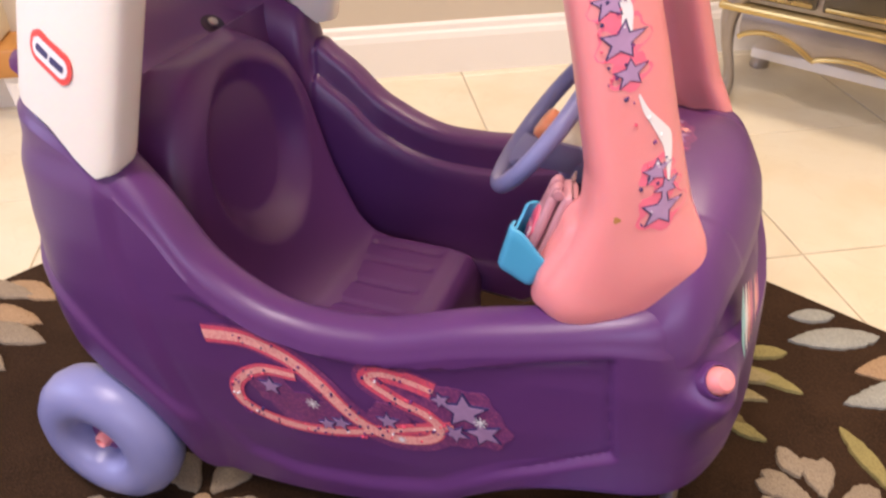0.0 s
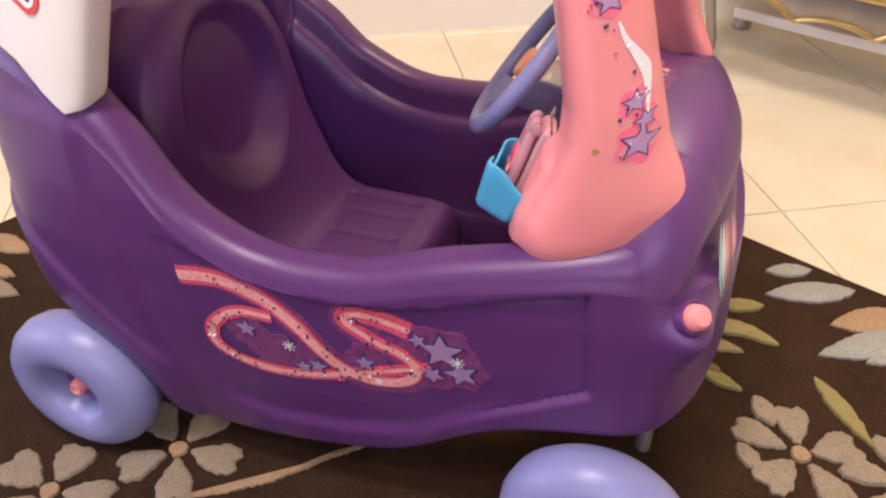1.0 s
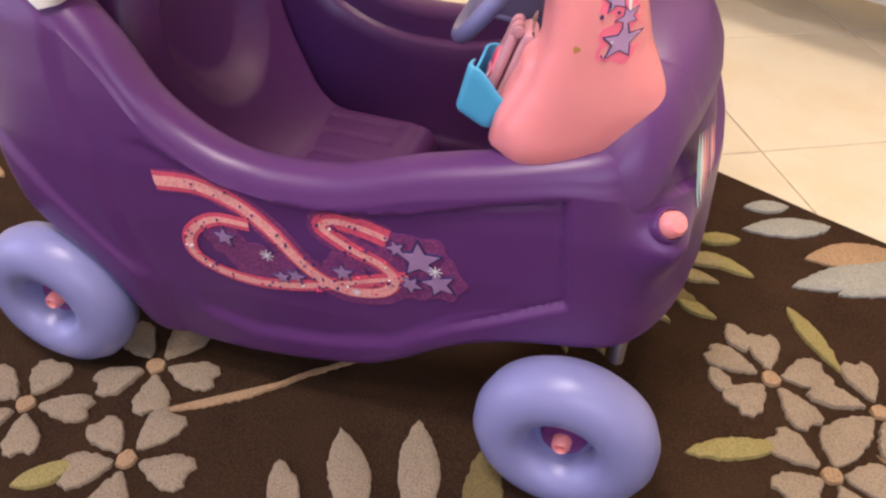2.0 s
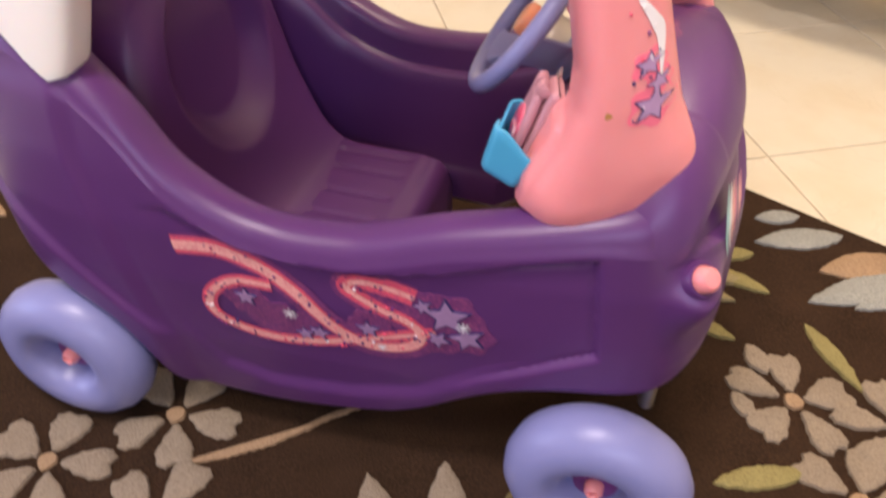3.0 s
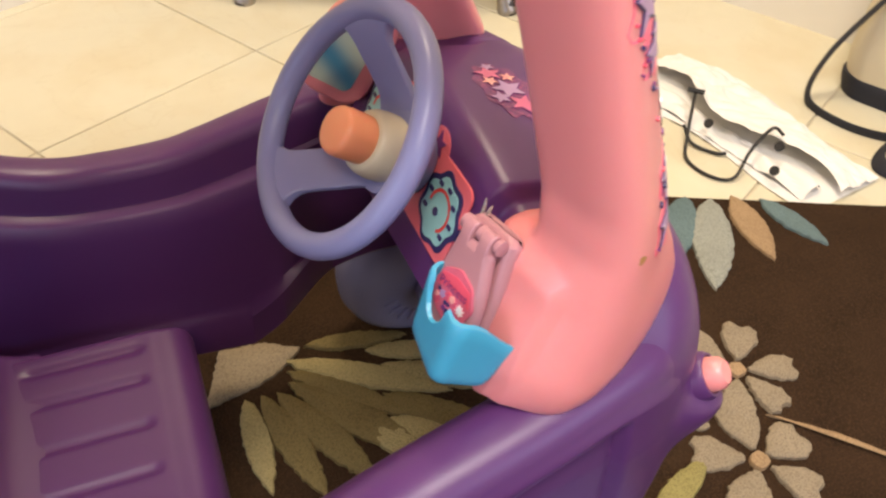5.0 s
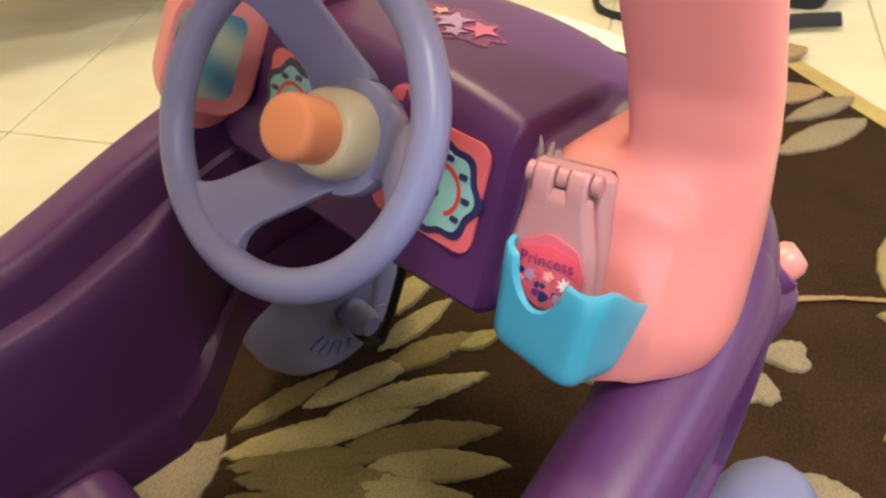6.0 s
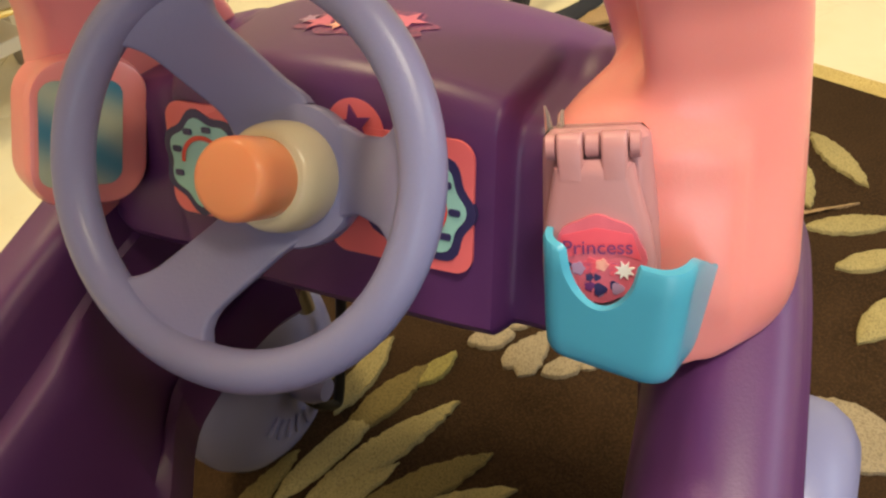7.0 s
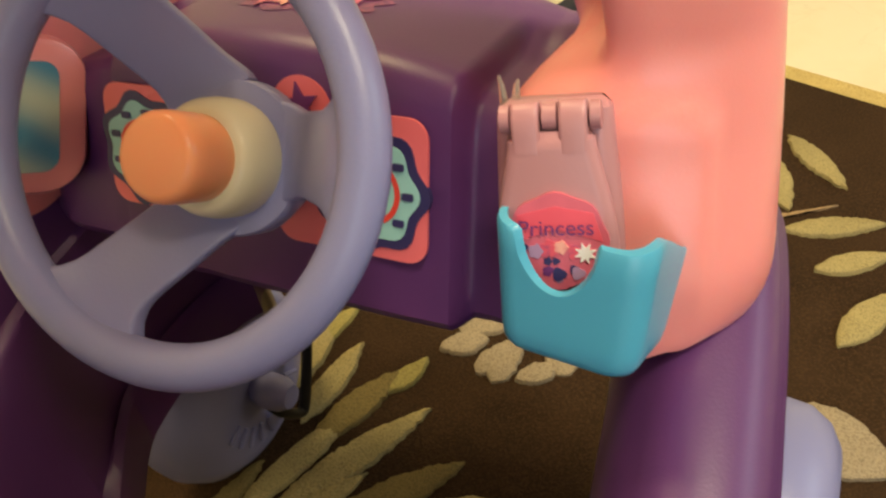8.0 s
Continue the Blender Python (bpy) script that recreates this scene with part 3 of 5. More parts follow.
def back_place(u, v):
    y = -0.140 + 0.28 * u
    if v < 0.78:
        c = BACK[min(119, int(round(v / 0.78 * 119)))]
        x, z = c.x, c.z
        arch = 1 - abs(y / 0.122) ** 2.6 - (max(0, z - 0.22) / 0.166) ** 2.6
        x -= 0.014 * min(1, max(0, (0.40 - arch) / 0.40)) ** 2 + 0.030 * smooth01((0.01 - arch) / 0.12)
        oval = 1 - ((y - 0.004) / 0.079) ** 2 - ((z - 0.292) / 0.086) ** 2
        x -= 0.020 * smooth01((oval + 0.06) / 0.62)
        return (x, y, z - 0.022 * smooth01((abs(y) - 0.100) / 0.022) * smooth01((0.20 - z) / 0.05))
    s = (v - 0.78) / 0.22
    x = -0.206 - 0.074 * s
    y *= min(1.0, (-perimeter(x)[0].y - 0.02) / 0.14)
    return (x, y, 0.386 - 0.008 * smooth01(s / 0.15) + 0.038 * smooth01((s - 0.10) / 0.75))


part("backrest", grid(back_place, 120, 150), "purple", car, "purple arched backrest with an oval hollow")
part("bolt", lathe([(0, 0.0), (0.0015, 0.005), (0.003, 0.0045), (0.0035, 0.002), (0.0035, 0.0)], (-0.224, 0.064, 0.3845), (0.55, -0.15, 0.82), 20), "steel", car, "small steel screw head")
# no hollow here: a near-black disc paints the recess's shade round the screw
part("recess_shade", lathe([(0, 0.012), (0.0012, 0.0115), (0.0014, 0.0)], (-0.224, 0.064, 0.3830), (0.55, -0.15, 0.82), 24), "dark", car, "dark disc painted as the shade in a screw recess")

# ---- pillars ----
P_REAR = [(0.28, 0.157), (0.303, 0.157), (0.323, 0.162), (0.353, 0.176), (0.38, 0.184), (0.400, 0.184), (0.429, 0.178), (0.478, 0.167), (0.507, 0.159), (0.70, 0.109)]
P_FRONT = [(0.28, 0.259), (0.338, 0.260), (0.350, 0.256), (0.375, 0.243), (0.423, 0.228), (0.472, 0.214), (0.503, 0.204), (0.70, 0.142)]


def pillar_point(s, z, inner=0.0):
    xa, xb = table(z, P_REAR), table(z, P_FRONT)
    y = -0.161 + 0.0045 * (1 - s) ** 1.6 + 0.051 * s ** 1.8 + 0.10 * (z - 0.38)
    return Vector((xa + (xb - xa) * s - 0.35 * inner, y + 0.93 * inner, z))


def pillar_place(x, z, lift):
    xa, xb = table(z, P_REAR), table(z, P_FRONT)
    s = min(0.995, max(0.005, (x - xa) / (xb - xa)))
    ca = abs(2 * s - 1) ** (1 / 0.55)
    tau = 0.5 - 0.5 * math.sqrt(1 - ca * ca) ** 0.72
    return pillar_point(s, z, -0.0025 + (0.050 - 0.012 * smooth01(s / 0.6)) * tau - 0.6 * lift)


def front_pillar_geo(swell, boss):
    n, rings = 112, []
    foot = [(0, 0.296), (0.2, 0.296), (0.32, 0.297), (0.5, 0.303), (0.75, 0.321), (0.92, 0.335), (1, 0.341)]
    levels = [0, 0.004, 0.010, 0.018, 0.028] + [0.038 + 0.010 * k for k in range(24)] + [0.3, 0.36, 0.42, 0.5, 0.6, 0.7, 0.8, 0.9, 1.0]
    for w in levels:
        ring = []
        for k in range(n):
            a = 2 * math.pi * k / n
            ca, sa = math.cos(a), math.sin(a)
            e = 0.55
            s = 0.5 + 0.5 * math.copysign(abs(ca) ** e, ca)
            tau = 0.5 - 0.5 * math.copysign(abs(sa) ** 0.72, sa)
            zb = table(s, foot) - 0.004 * tau + (0.007 + 0.027 * max(0, 1 - tau / 0.45) ** 2) * (1 - math.sqrt(1 - max(0, 1 - s / 0.20) ** 2))
            z = zb + (0.70 - zb) * w
            thick = 0.050 - 0.012 * smooth01(s / 0.6)
            pinch = 0.0085 * max(0, 1 - w / 0.06) ** 2.2 * (1 - 0.6 * s)
            c = pillar_point(0.5, z, thick / 2)
            flare = swell * smooth01((0.380 - z) / 0.022) * smooth01((tau - 0.45) / 0.5) * math.exp(-((s - 0.40) / 0.26) ** 2)
            p = pillar_point(s, z, -0.0025 + thick * tau + flare)
            p = p + Vector((0, (c.y - p.y) / thick * 2 * pinch * 0.8, 0))
            p.x -= boss * smooth01((tau - 0.30) / 0.07) * smooth01((0.3715 - 0.02 * max(0, 0.55 - tau) - z) / 0.006) * smooth01((z - 0.298) / 0.045) * smooth01((0.40 - s) / 0.1)
            ring.append(tuple(p))
        rings.append(ring)
    return loft(rings)


fp = front_pillar_geo(0.030, 0.0045)
near_front = part("front_pillar", fp, "pink", car, "pink plastic pillar with star decals")
far_front = part("front_pillar", mirrored(front_pillar_geo(0.0, 0.0)), "pink", car, "pink plastic pillar with a blue mirror sticker")


def rear_pillar_geo():
    n, rings = 60, []
    for w in (0, 0.006, 0.02, 0.06, 0.12, 0.2, 0.3, 0.45, 0.6, 0.8, 1.0):
        ring = []
        for k in range(n):
            a = 2 * math.pi * k / n
            ca, sa = math.cos(a), math.sin(a)
            s = 0.5 + 0.5 * math.copysign(abs(ca) ** 0.35, ca)
            tau = 0.5 - 0.5 * math.copysign(abs(sa) ** 0.5, sa)
            x = -0.268 + (0.268 - 0.147) * s
            zb = table(x, [(-0.28, 0.402), (-0.215, 0.396), (-0.19, 0.377), (-0.160, 0.358), (-0.152, 0.360)]) + 0.006 * tau
            z = zb + (0.70 - zb) * w
            p, nr = perimeter(x)
            q = p - nr * (0.008 - 0.002 + 0.036 * tau)
            lean = z - 0.37
            pinch = 0.003 * max(0, 1 - w / 0.02) ** 2
            ring.append((q.x + 0.27 * lean + pinch * (0.5 - s), q.y + 0.10 * lean, z))
        rings.append(ring)
    return loft(rings)


rp = rear_pillar_geo()
near_rear = part("rear_pillar", rp, "white", car, "white plastic pillar with a red-rimmed badge")
part("rear_pillar", mirrored(rp), "white", car, "plain white plastic pillar")

# unseen roof, added over the four pillars to shade the interior
def shade_roof_place(u, v):
    a = 2 * math.pi * u
    ca, sa = math.cos(a), math.sin(a)
    x = -0.045 + 0.235 * math.copysign(abs(ca) ** 0.5, ca) * min(1, v * 1.6)
    y = 0.178 * math.copysign(abs(sa) ** 0.5, sa) * min(1, v * 1.6)
    z = 0.730 - 0.030 * min(1, v * 1.6) ** 3 if v < 0.625 else 0.700 - 0.004 * math.sin(math.pi * (v - 0.625) / 0.375)
    if v >= 0.625:
        k = 1 - (v - 0.625) / 0.375
        x, y = -0.045 + (x + 0.045) * k, y * k
    return (x, y, z)


part("roof", grid(shade_roof_place, 64, 30, True), "pink", car, "unseen pink roof added to shade the interior")

# ---- wheels ----
TYRE = [(-0.052, 0.0), (-0.052, 0.030), (-0.050, 0.045), (-0.044, 0.061), (-0.034, 0.0705), (-0.022, 0.0740), (-0.010, 0.0725), (0.000, 0.066), (0.006, 0.056), (0.007, 0.043), (0.004, 0.034), (-0.003, 0.0285), (-0.016, 0.025), (-0.020, 0.0235), (-0.020, 0.0)]


def wheel(at, out):
    ax = (0, out, 0)
    w = part("wheel", lathe(TYRE, at, ax, 64), "lavender", car, "lavender fat plastic wheel")
    hub = part("hub_cap", lathe([(-0.0205, 0.0), (-0.0185, 0.019), (-0.014, 0.017), (-0.013, 0.010), (-0.013, 0.0)], at, ax, 32), "d_violet", w, "violet hub disc")
    hub.parent = w
    tip = part("axle_cap", lathe([(-0.014, 0.0), (-0.014, 0.0078), (-0.006, 0.0074), (-0.003, 0.0052), (-0.0045, 0.004), (-0.008, 0.0035), (-0.008, 0.0)], at, ax, 28), "pink", w, "pink axle cap")
    return w


WR = 0.0740
wheel((-0.236, -0.202, WR), -1)
wheel((0.237, -0.198, WR), -1)
wheel((-0.236, 0.202, WR), 1)
wheel((0.237, 0.198, WR), 1)
for s in (-1, 1):
    part("axle", tube([(-0.236, s * 0.186, WR), (-0.236, s * 0.10, WR)], 0.0045, 12), "steel", car)
# front castor brackets: bent wire and a socket
for s in (1, -1):
    if s == 1:
        part("castor_wire", tube(curve([(0.246, s * 0.126, 0.184), (0.262, s * 0.126, 0.168), (0.276, s * 0.126, 0.150), (0.286, s * 0.126, 0.124), (0.284, s * 0.126, 0.106), (0.256, s * 0.127, 0.048), (0.246, s * 0.128, 0.042), (0.231, s * 0.130, 0.064), (0.236, s * 0.146, WR)], 60), 0.0040, 10), "wire", car, "bent black steel wheel wire")
    part("castor_socket", lathe([(0, 0.010), (0.006, 0.0125), (0.02, 0.012), (0.028, 0.008), (0.028, 0.0)], (0.237, s * 0.146, WR), (0, -s, 0), 24), "lavender", car, "lavender axle socket")
    for k in range(9):
        a = radians(200 + 16 * k)
        c, d = math.cos(a), math.sin(a)
        part("wheel_rib", tube([(0.237 + 0.028 * c, s * 0.1448, WR + 0.028 * d), (0.237 + 0.042 * c, s * 0.1452, WR + 0.042 * d)], 0.0016, 6), "lavender", car)
    part("castor_post", tube([(0.262, s * 0.135, 0.125), (0.262, s * 0.135, 0.19)], 0.006, 14), "steel", car)
# lamp buttons on the front corners
for s in (1, -1):
    q, n = perimeter(0.271)
    base_at = side(0.2730, 0.2675)
    ring_geo = lathe([(-0.012, 0.0135), (0.001, 0.0128), (0.0034, 0.0114), (0.0036, 0.0102), (0.0, 0.0098), (-0.012, 0.0098)], base_at + n * 0.003, (n.x, n.y, 0.85), 32)
    part("lamp_socket", ring_geo if s == 1 else mirrored(ring_geo), "purple", car, "purple moulded lamp socket")
    geo = lathe([(-0.010, 0.0096), (0.003, 0.0094), (0.009, 0.0084), (0.0118, 0.0060), (0.0124, 0.0)], base_at + n * 0.003, (n.x, n.y, 0.85), 28)
    part("lamp_button", geo if s == 1 else mirrored(geo), "pink", car, "round pink lamp button")

# ---- steering wheel ----
tilt, turn = radians(35.4), radians(6)
SN = Vector((-math.cos(tilt) * math.cos(turn), -math.cos(tilt) * math.sin(turn), math.sin(tilt)))
SU = SN.cross(Vector((0, 0, 1))).normalized() * -1
SV = SN.cross(SU).normalized()
if SV.z < 0:
    SV = -SV
SC = Vector((0.1225, -0.0085, 0.369))
if SU.y > 0:
    SU = -SU


def on_wheel(a, b, c):
    return SC + SU * a + SV * b + SN * c


RING = 0.0609
steer = part("steering_wheel", tube([on_wheel(RING * math.cos(2 * math.pi * k / 72), RING * math.sin(2 * math.pi * k / 72), 0) for k in range(72)], 0.0068, 16, True), "lavender", car, "lavender three-spoke steering wheel")


def spoke_geo(angle):
    ca, sa = math.cos(radians(angle)), math.sin(radians(angle))
    rings = []
    for k in range(17):
        t = k / 16
        r = 0.016 + (RING - 0.003 - 0.016) * t
        w = 0.0125 + 0.003 * smooth01((0.3 - t) / 0.3) + 0.017 * max(0, (t - 0.62) / 0.38) ** 2.6
        h = 0.0032
        c = -0.035 + 0.035 * smooth01(t) - 0.001
        ring = []
        for a, b in round_rect(2 * w, 2 * h, 0.0014, 3):
            ring.append(tuple(on_wheel(ca * r - sa * a, sa * r + ca * a, c + b)))
        rings.append(ring)
    return loft(rings)


for ang in (0, 122, -118):
    part("spoke", spoke_geo(ang), "lavender", steer)
hub_at = on_wheel(0, -0.0028, 0)
part("hub", lathe([(-0.050, 0.021), (-0.040, 0.0245), (-0.0335, 0.0245), (-0.0325, 0.0238), (-0.032, 0.0)], hub_at, SN, 40), "lavender", steer)
part("column", lathe([(-0.085, 0.016), (-0.050, 0.018), (-0.049, 0.0)], hub_at, SN, 28), "dark", steer, "dark steering column")
part("collar", lathe([(-0.036, 0.0172), (-0.031, 0.0183), (-0.025, 0.0183), (-0.020, 0.0176), (-0.0168, 0.0162), (-0.0155, 0.0142), (-0.0160, 0.0)], hub_at, SN, 40), "ivory", steer, "glossy ivory collar")
part("horn_button", lathe([(-0.018, 0.0128), (-0.0035, 0.0131), (0.0006, 0.0128), (0.0026, 0.0117), (0.0032, 0.0100), (0.0033, 0.0)], hub_at, SN, 40), "orange", steer, "orange horn button")

# ---- decals ----
RIB_A = [(-0.0948, 0.2396), (-0.0601, 0.2412), (-0.0278, 0.2311), (-0.0025, 0.2105), (0.017, 0.1856), (0.0337, 0.1709), (0.0567, 0.1637), (0.0826, 0.1699), (0.093, 0.1851), (0.0835, 0.1991), (0.0611, 0.2093), (0.0387, 0.2251), (0.0483, 0.2334), (0.0705, 0.2314), (0.0889, 0.2256)]
RIB_B = [(-0.0215, 0.2134), (-0.0514, 0.2115), (-0.0748, 0.1926), (-0.077, 0.1698), (-0.0577, 0.1559), (-0.0242, 0.1516), (0.0113, 0.1573), (0.0429, 0.168), (0.0802, 0.1826), (0.104, 0.1911)]
# soft violet ground under the ribbons
decal = part("side_decal", strip_on(RIB_A, lambda t: 0.021 + 0.006 * math.sin(math.pi * t), side, 0.0005, 110), "d_plum", car, "printed pink ribbon and star decal")
part("ribbon_edge", strip_on(RIB_A, lambda t: 0.0145 + 0.003 * math.cos(2 * math.pi * t), side, 0.0009, 110), "d_hot", decal)
part("ribbon_edge", strip_on(RIB_B, lambda t: 0.0125, side, 0.0010, 110), "d_hot", decal)
part("ribbon", strip_on(RIB_A, lambda t: 0.0095 * (1 - 0.45 * smooth01((t - 0.45) / 0.3)), side, 0.0013, 110), "d_peach", decal)
part("ribbon", strip_on(RIB_B, lambda t: 0.0070 * (0.5 + 0.5 * abs(math.sin(3 * t + 0.3))), side, 0.0014, 110), "d_peach", decal)
for a, b, r, tw in [(0.1140, 0.2090, 0.024, 1), (0.1270, 0.1925, 0.020, 2), (0.1070, 0.1850, 0.017, 3), (-0.0454, 0.1927, 0.018, 4), (-0.0247, 0.1737, 0.022, 5), (0.0068, 0.1716, 0.018, 6), (0.0527, 0.1875, 0.016, 7), (0.0949, 0.219, 0.014, 8)]:
    part("glow_patch", flat_on(disc_outline(r, 36, 0.10, 6), side, 0.0007 + 0.00001 * tw, (a, b)), "d_plum", decal)
for a, b, r, tw in [(0.1122, 0.2113, 0.0165, 4), (0.1270, 0.1910, 0.0130, 20), (0.1055, 0.1850, 0.0090, 40), (-0.0448, 0.1957, 0.009, 0), (-0.0006, 0.1639, 0.007, 10), (0.0116, 0.1685, 0.0075, -10), (0.0519, 0.1834, 0.0085, 5), (0.0949, 0.219, 0.007, 20)]:
    part("star_edge", flat_on(star_outline(r * 1.22, radians(tw)), side, 0.0017, (a, b)), "d_navy", decal)
    part("star", flat_on(star_outline(r, radians(tw)), side, 0.0021, (a, b)), "d_mauve", decal)
for a, b, r in [(-0.0099, 0.1862, 0.006), (0.1245, 0.2035, 0.0055), (0.062, 0.1652, 0.004)]:
    for k in range(4):
        c, d = math.cos(math.pi * k / 4), math.sin(math.pi * k / 4)
        part("snow_flake", strip_on([(a - r * c, b - r * d), (a, b), (a + r * c, b + r * d)], 0.0009, side, 0.0022 + 0.0001 * k, 5), "d_white", decal)
rnd = random.Random(4)
for k in range(120):
    src = RIB_A if k % 2 else RIB_B
    p = curve([(a, b, 0) for a, b in src], 60)[rnd.randrange(3, 58)]
    a, b = p.x + rnd.uniform(-0.008, 0.008), p.y + rnd.uniform(-0.006, 0.006)
    part("speckle", flat_on(disc_outline(rnd.uniform(0.0005, 0.0013), 7), side, 0.0024, (a, b)), rnd.choice(["d_navy", "d_white", "d_hot", "d_navy", "d_violet", "d_navy", "d_hot", "d_violet"]), decal)

pd = part("pillar_decal", strip_on([(0.201, 0.454), (0.206, 0.444), (0.213, 0.434), (0.219, 0.424), (0.222, 0.412), (0.224, 0.400)], lambda t: 0.0010 + 0.0044 * min(t / 0.55, (1.0 - t) / 0.45), pillar_place, 0.0008, 40), "d_white", near_front, "white comet trail with lilac stars")
part("comet_trail", strip_on([(0.176, 0.525), (0.181, 0.510), (0.188, 0.500), (0.190, 0.488)], lambda t: 0.005, pillar_place, 0.0008, 24), "d_white", pd)
for a, b, r, tw in ((0.172, 0.524, 0.0068, 5), (0.180, 0.504, 0.0080, 10), (0.1885, 0.484, 0.0095, 0), (0.195, 0.4665, 0.0072, 8), (0.2165, 0.4085, 0.0064, 4), (0.2235, 0.397, 0.0055, 20), (0.2225, 0.3845, 0.0096, -6)):
    part("star_glow", flat_on(disc_outline(r * 1.30, 26, 0.14, 5), pillar_place, 0.0004 + 0.01 * r, (a, b)), "d_glow", pd)
    part("star_edge", flat_on(star_outline(r * 1.2, radians(tw)), pillar_place, 0.0012 + 0.01 * r, (a, b)), "d_navy", pd)
    part("star", flat_on(star_outline(r, radians(tw)), pillar_place, 0.0016 + 0.01 * r, (a, b)), "d_lilac", pd)
for k in range(44):
    z = rnd.uniform(0.375, 0.52)
    x = table(z, [(0.375, 0.221), (0.42, 0.215), (0.46, 0.195), (0.52, 0.175)]) + rnd.uniform(-0.009, 0.007)
    part("speckle", flat_on(disc_outline(rnd.uniform(0.0004, 0.0010), 7), pillar_place, 0.0021, (x, z)), rnd.choice(["d_navy", "d_hot", "d_violet", "d_white"]), pd)
part("scuff", flat_on(disc_outline(0.0020, 10, 0.2, 3), pillar_place, 0.0003, (0.2000, 0.383)), "wood", near_front, "small brown scuff mark")


# badge on the white pillar
def white_place(a, b, lift):
    z = 0.442 + b * 1.05 - a * 0.48
    x = -0.205 + a * 1.0 + b * 0.25
    p, nr = perimeter(x)
    lean = z - 0.37
    q = p - nr * (0.0055 - lift)
    return Vector((q.x + 0.27 * lean, q.y + 0.10 * lean, z))


badge = part("badge", flat_on(round_rect(0.042, 0.020, 0.009), white_place, 0.0006), "d_red", near_rear, "red rounded badge outline")
part("badge_field", flat_on(round_rect(0.035, 0.0125, 0.006), white_place, 0.0010), "d_white", badge)
part("badge_bar", flat_on(round_rect(0.012, 0.0042, 0.001), white_place, 0.0014, (-0.0075, 0.0)), "d_navy", badge)
part("badge_bar", flat_on(round_rect(0.013, 0.0042, 0.001), white_place, 0.0014, (0.0075, 0.0)), "d_navy", badge)


# hood stars
def hood_place(a, b, lift):
    x, y = 0.217 + a, 0.001 + b
    return Vector((x, y, hood_height(x, y) + lift))


hd = part("hood_decal", patch_on([(p[0] * 0.50, p[1]) for p in disc_outline(0.029, 54, 0.10, 9)], hood_place, 0.0003), "d_plum", car, "pink and lilac star cluster decal")
for a, b, r, tw, mt in ((0.001, -0.002, 0.0100, 10, "d_lilac"), (0.003, -0.017, 0.0085, 40, "d_rose"), (-0.003, 0.016, 0.0085, 70, "d_rose"), (-0.007, -0.010, 0.0060, 0, "d_lilac"), (-0.006, 0.007, 0.0052, 25, "d_peach"), (0.006, 0.010, 0.0050, 50, "d_peach"), (0.000, 0.0245, 0.0048, 15, "d_lilac")):
    part("star_edge", patch_on(star_outline(r * 1.2, radians(tw)), hood_place, 0.0006, (a, b), 4), "d_violet", hd)
    part("star", patch_on(star_outline(r, radians(tw)), hood_place, 0.0009, (a, b), 4), mt, hd)

# rainbow plate on the front corner
def front_place(a, b, lift):
    return side(table(-a, FRONT_Y), b, lift)


for k, mt in enumerate(("d_aqua", "d_white", "d_peach", "d_rose", "d_violet", "d_peach", "d_rose")):
    y_ = -0.1010 + 0.0062 * k
    geo = strip_on([(y_, 0.256 + 0.002 * k), (y_ + 0.001, 0.284), (y_ + 0.004, 0.310 - 0.0015 * k)], lambda t: 0.0064 * (0.2 + 0.8 * math.sin(math.pi * t)), front_place, 0.0006, 24)
    part("front_decal", geo, mt, car, "rainbow striped front decal")

# ---- dashboard stickers ----
DU = Vector((0.385, 0, 1)).normalized()


def dash_place(y0, z0):
    return plane_place((dash_x(z0) - 0.0012, y0, z0), (0, -1, 0), DU)


def dash_sticker(y0, z0, w, h, flip):
    pl = dash_place(y0, z0)
    st = part("dash_sticker", flat_on(round_rect(w, h, 0.007), pl, 0.0006), "d_coral", car, "coral dashboard sticker with a flower dial")
    cx = -0.30 * w * flip
    part("sticker_tab", flat_on(disc_outline(0.0115, 30), pl, 0.0005, (cx, h * 0.46)), "d_coral", st)
    part("star", flat_on(star_outline(0.0075, 0.2), pl, 0.0012, (cx, h * 0.50)), "d_violet", st)
    dx = 0.14 * w * flip
    part("dial_rim", flat_on(disc_outline(0.0205, 56, 0.07, 7), pl, 0.0011, (dx, -0.001)), "d_navy", st)
    part("dial", flat_on(disc_outline(0.0172, 56, 0.07, 7), pl, 0.0015, (dx, -0.001)), "d_aqua", st)
    arc = [(dx + 0.0106 * math.cos(radians(a)), -0.001 + 0.0106 * math.sin(radians(a))) for a in range(-60, 200, 20)]
    part("dial_arc", strip_on(arc, 0.0019, pl, 0.0018, 40), "d_red", st)
    part("dial_knob", flat_on(disc_outline(0.0024, 20), pl, 0.0021, (dx - 0.002 * flip, -0.003)), "d_navy", st)
    for k in range(7):
        a = radians(-40 + 40 * k)
        part("dial_mark", flat_on(round_rect(0.0042, 0.0024, 0.0008), pl, 0.0020, (dx + 0.0142 * math.cos(a), -0.001 + 0.0142 * math.sin(a))), "d_navy", st)
    return st


dash_sticker(-0.0345, 0.331, 0.057, 0.047, 1)
dash_sticker(0.0440, 0.332, 0.052, 0.045, -1)

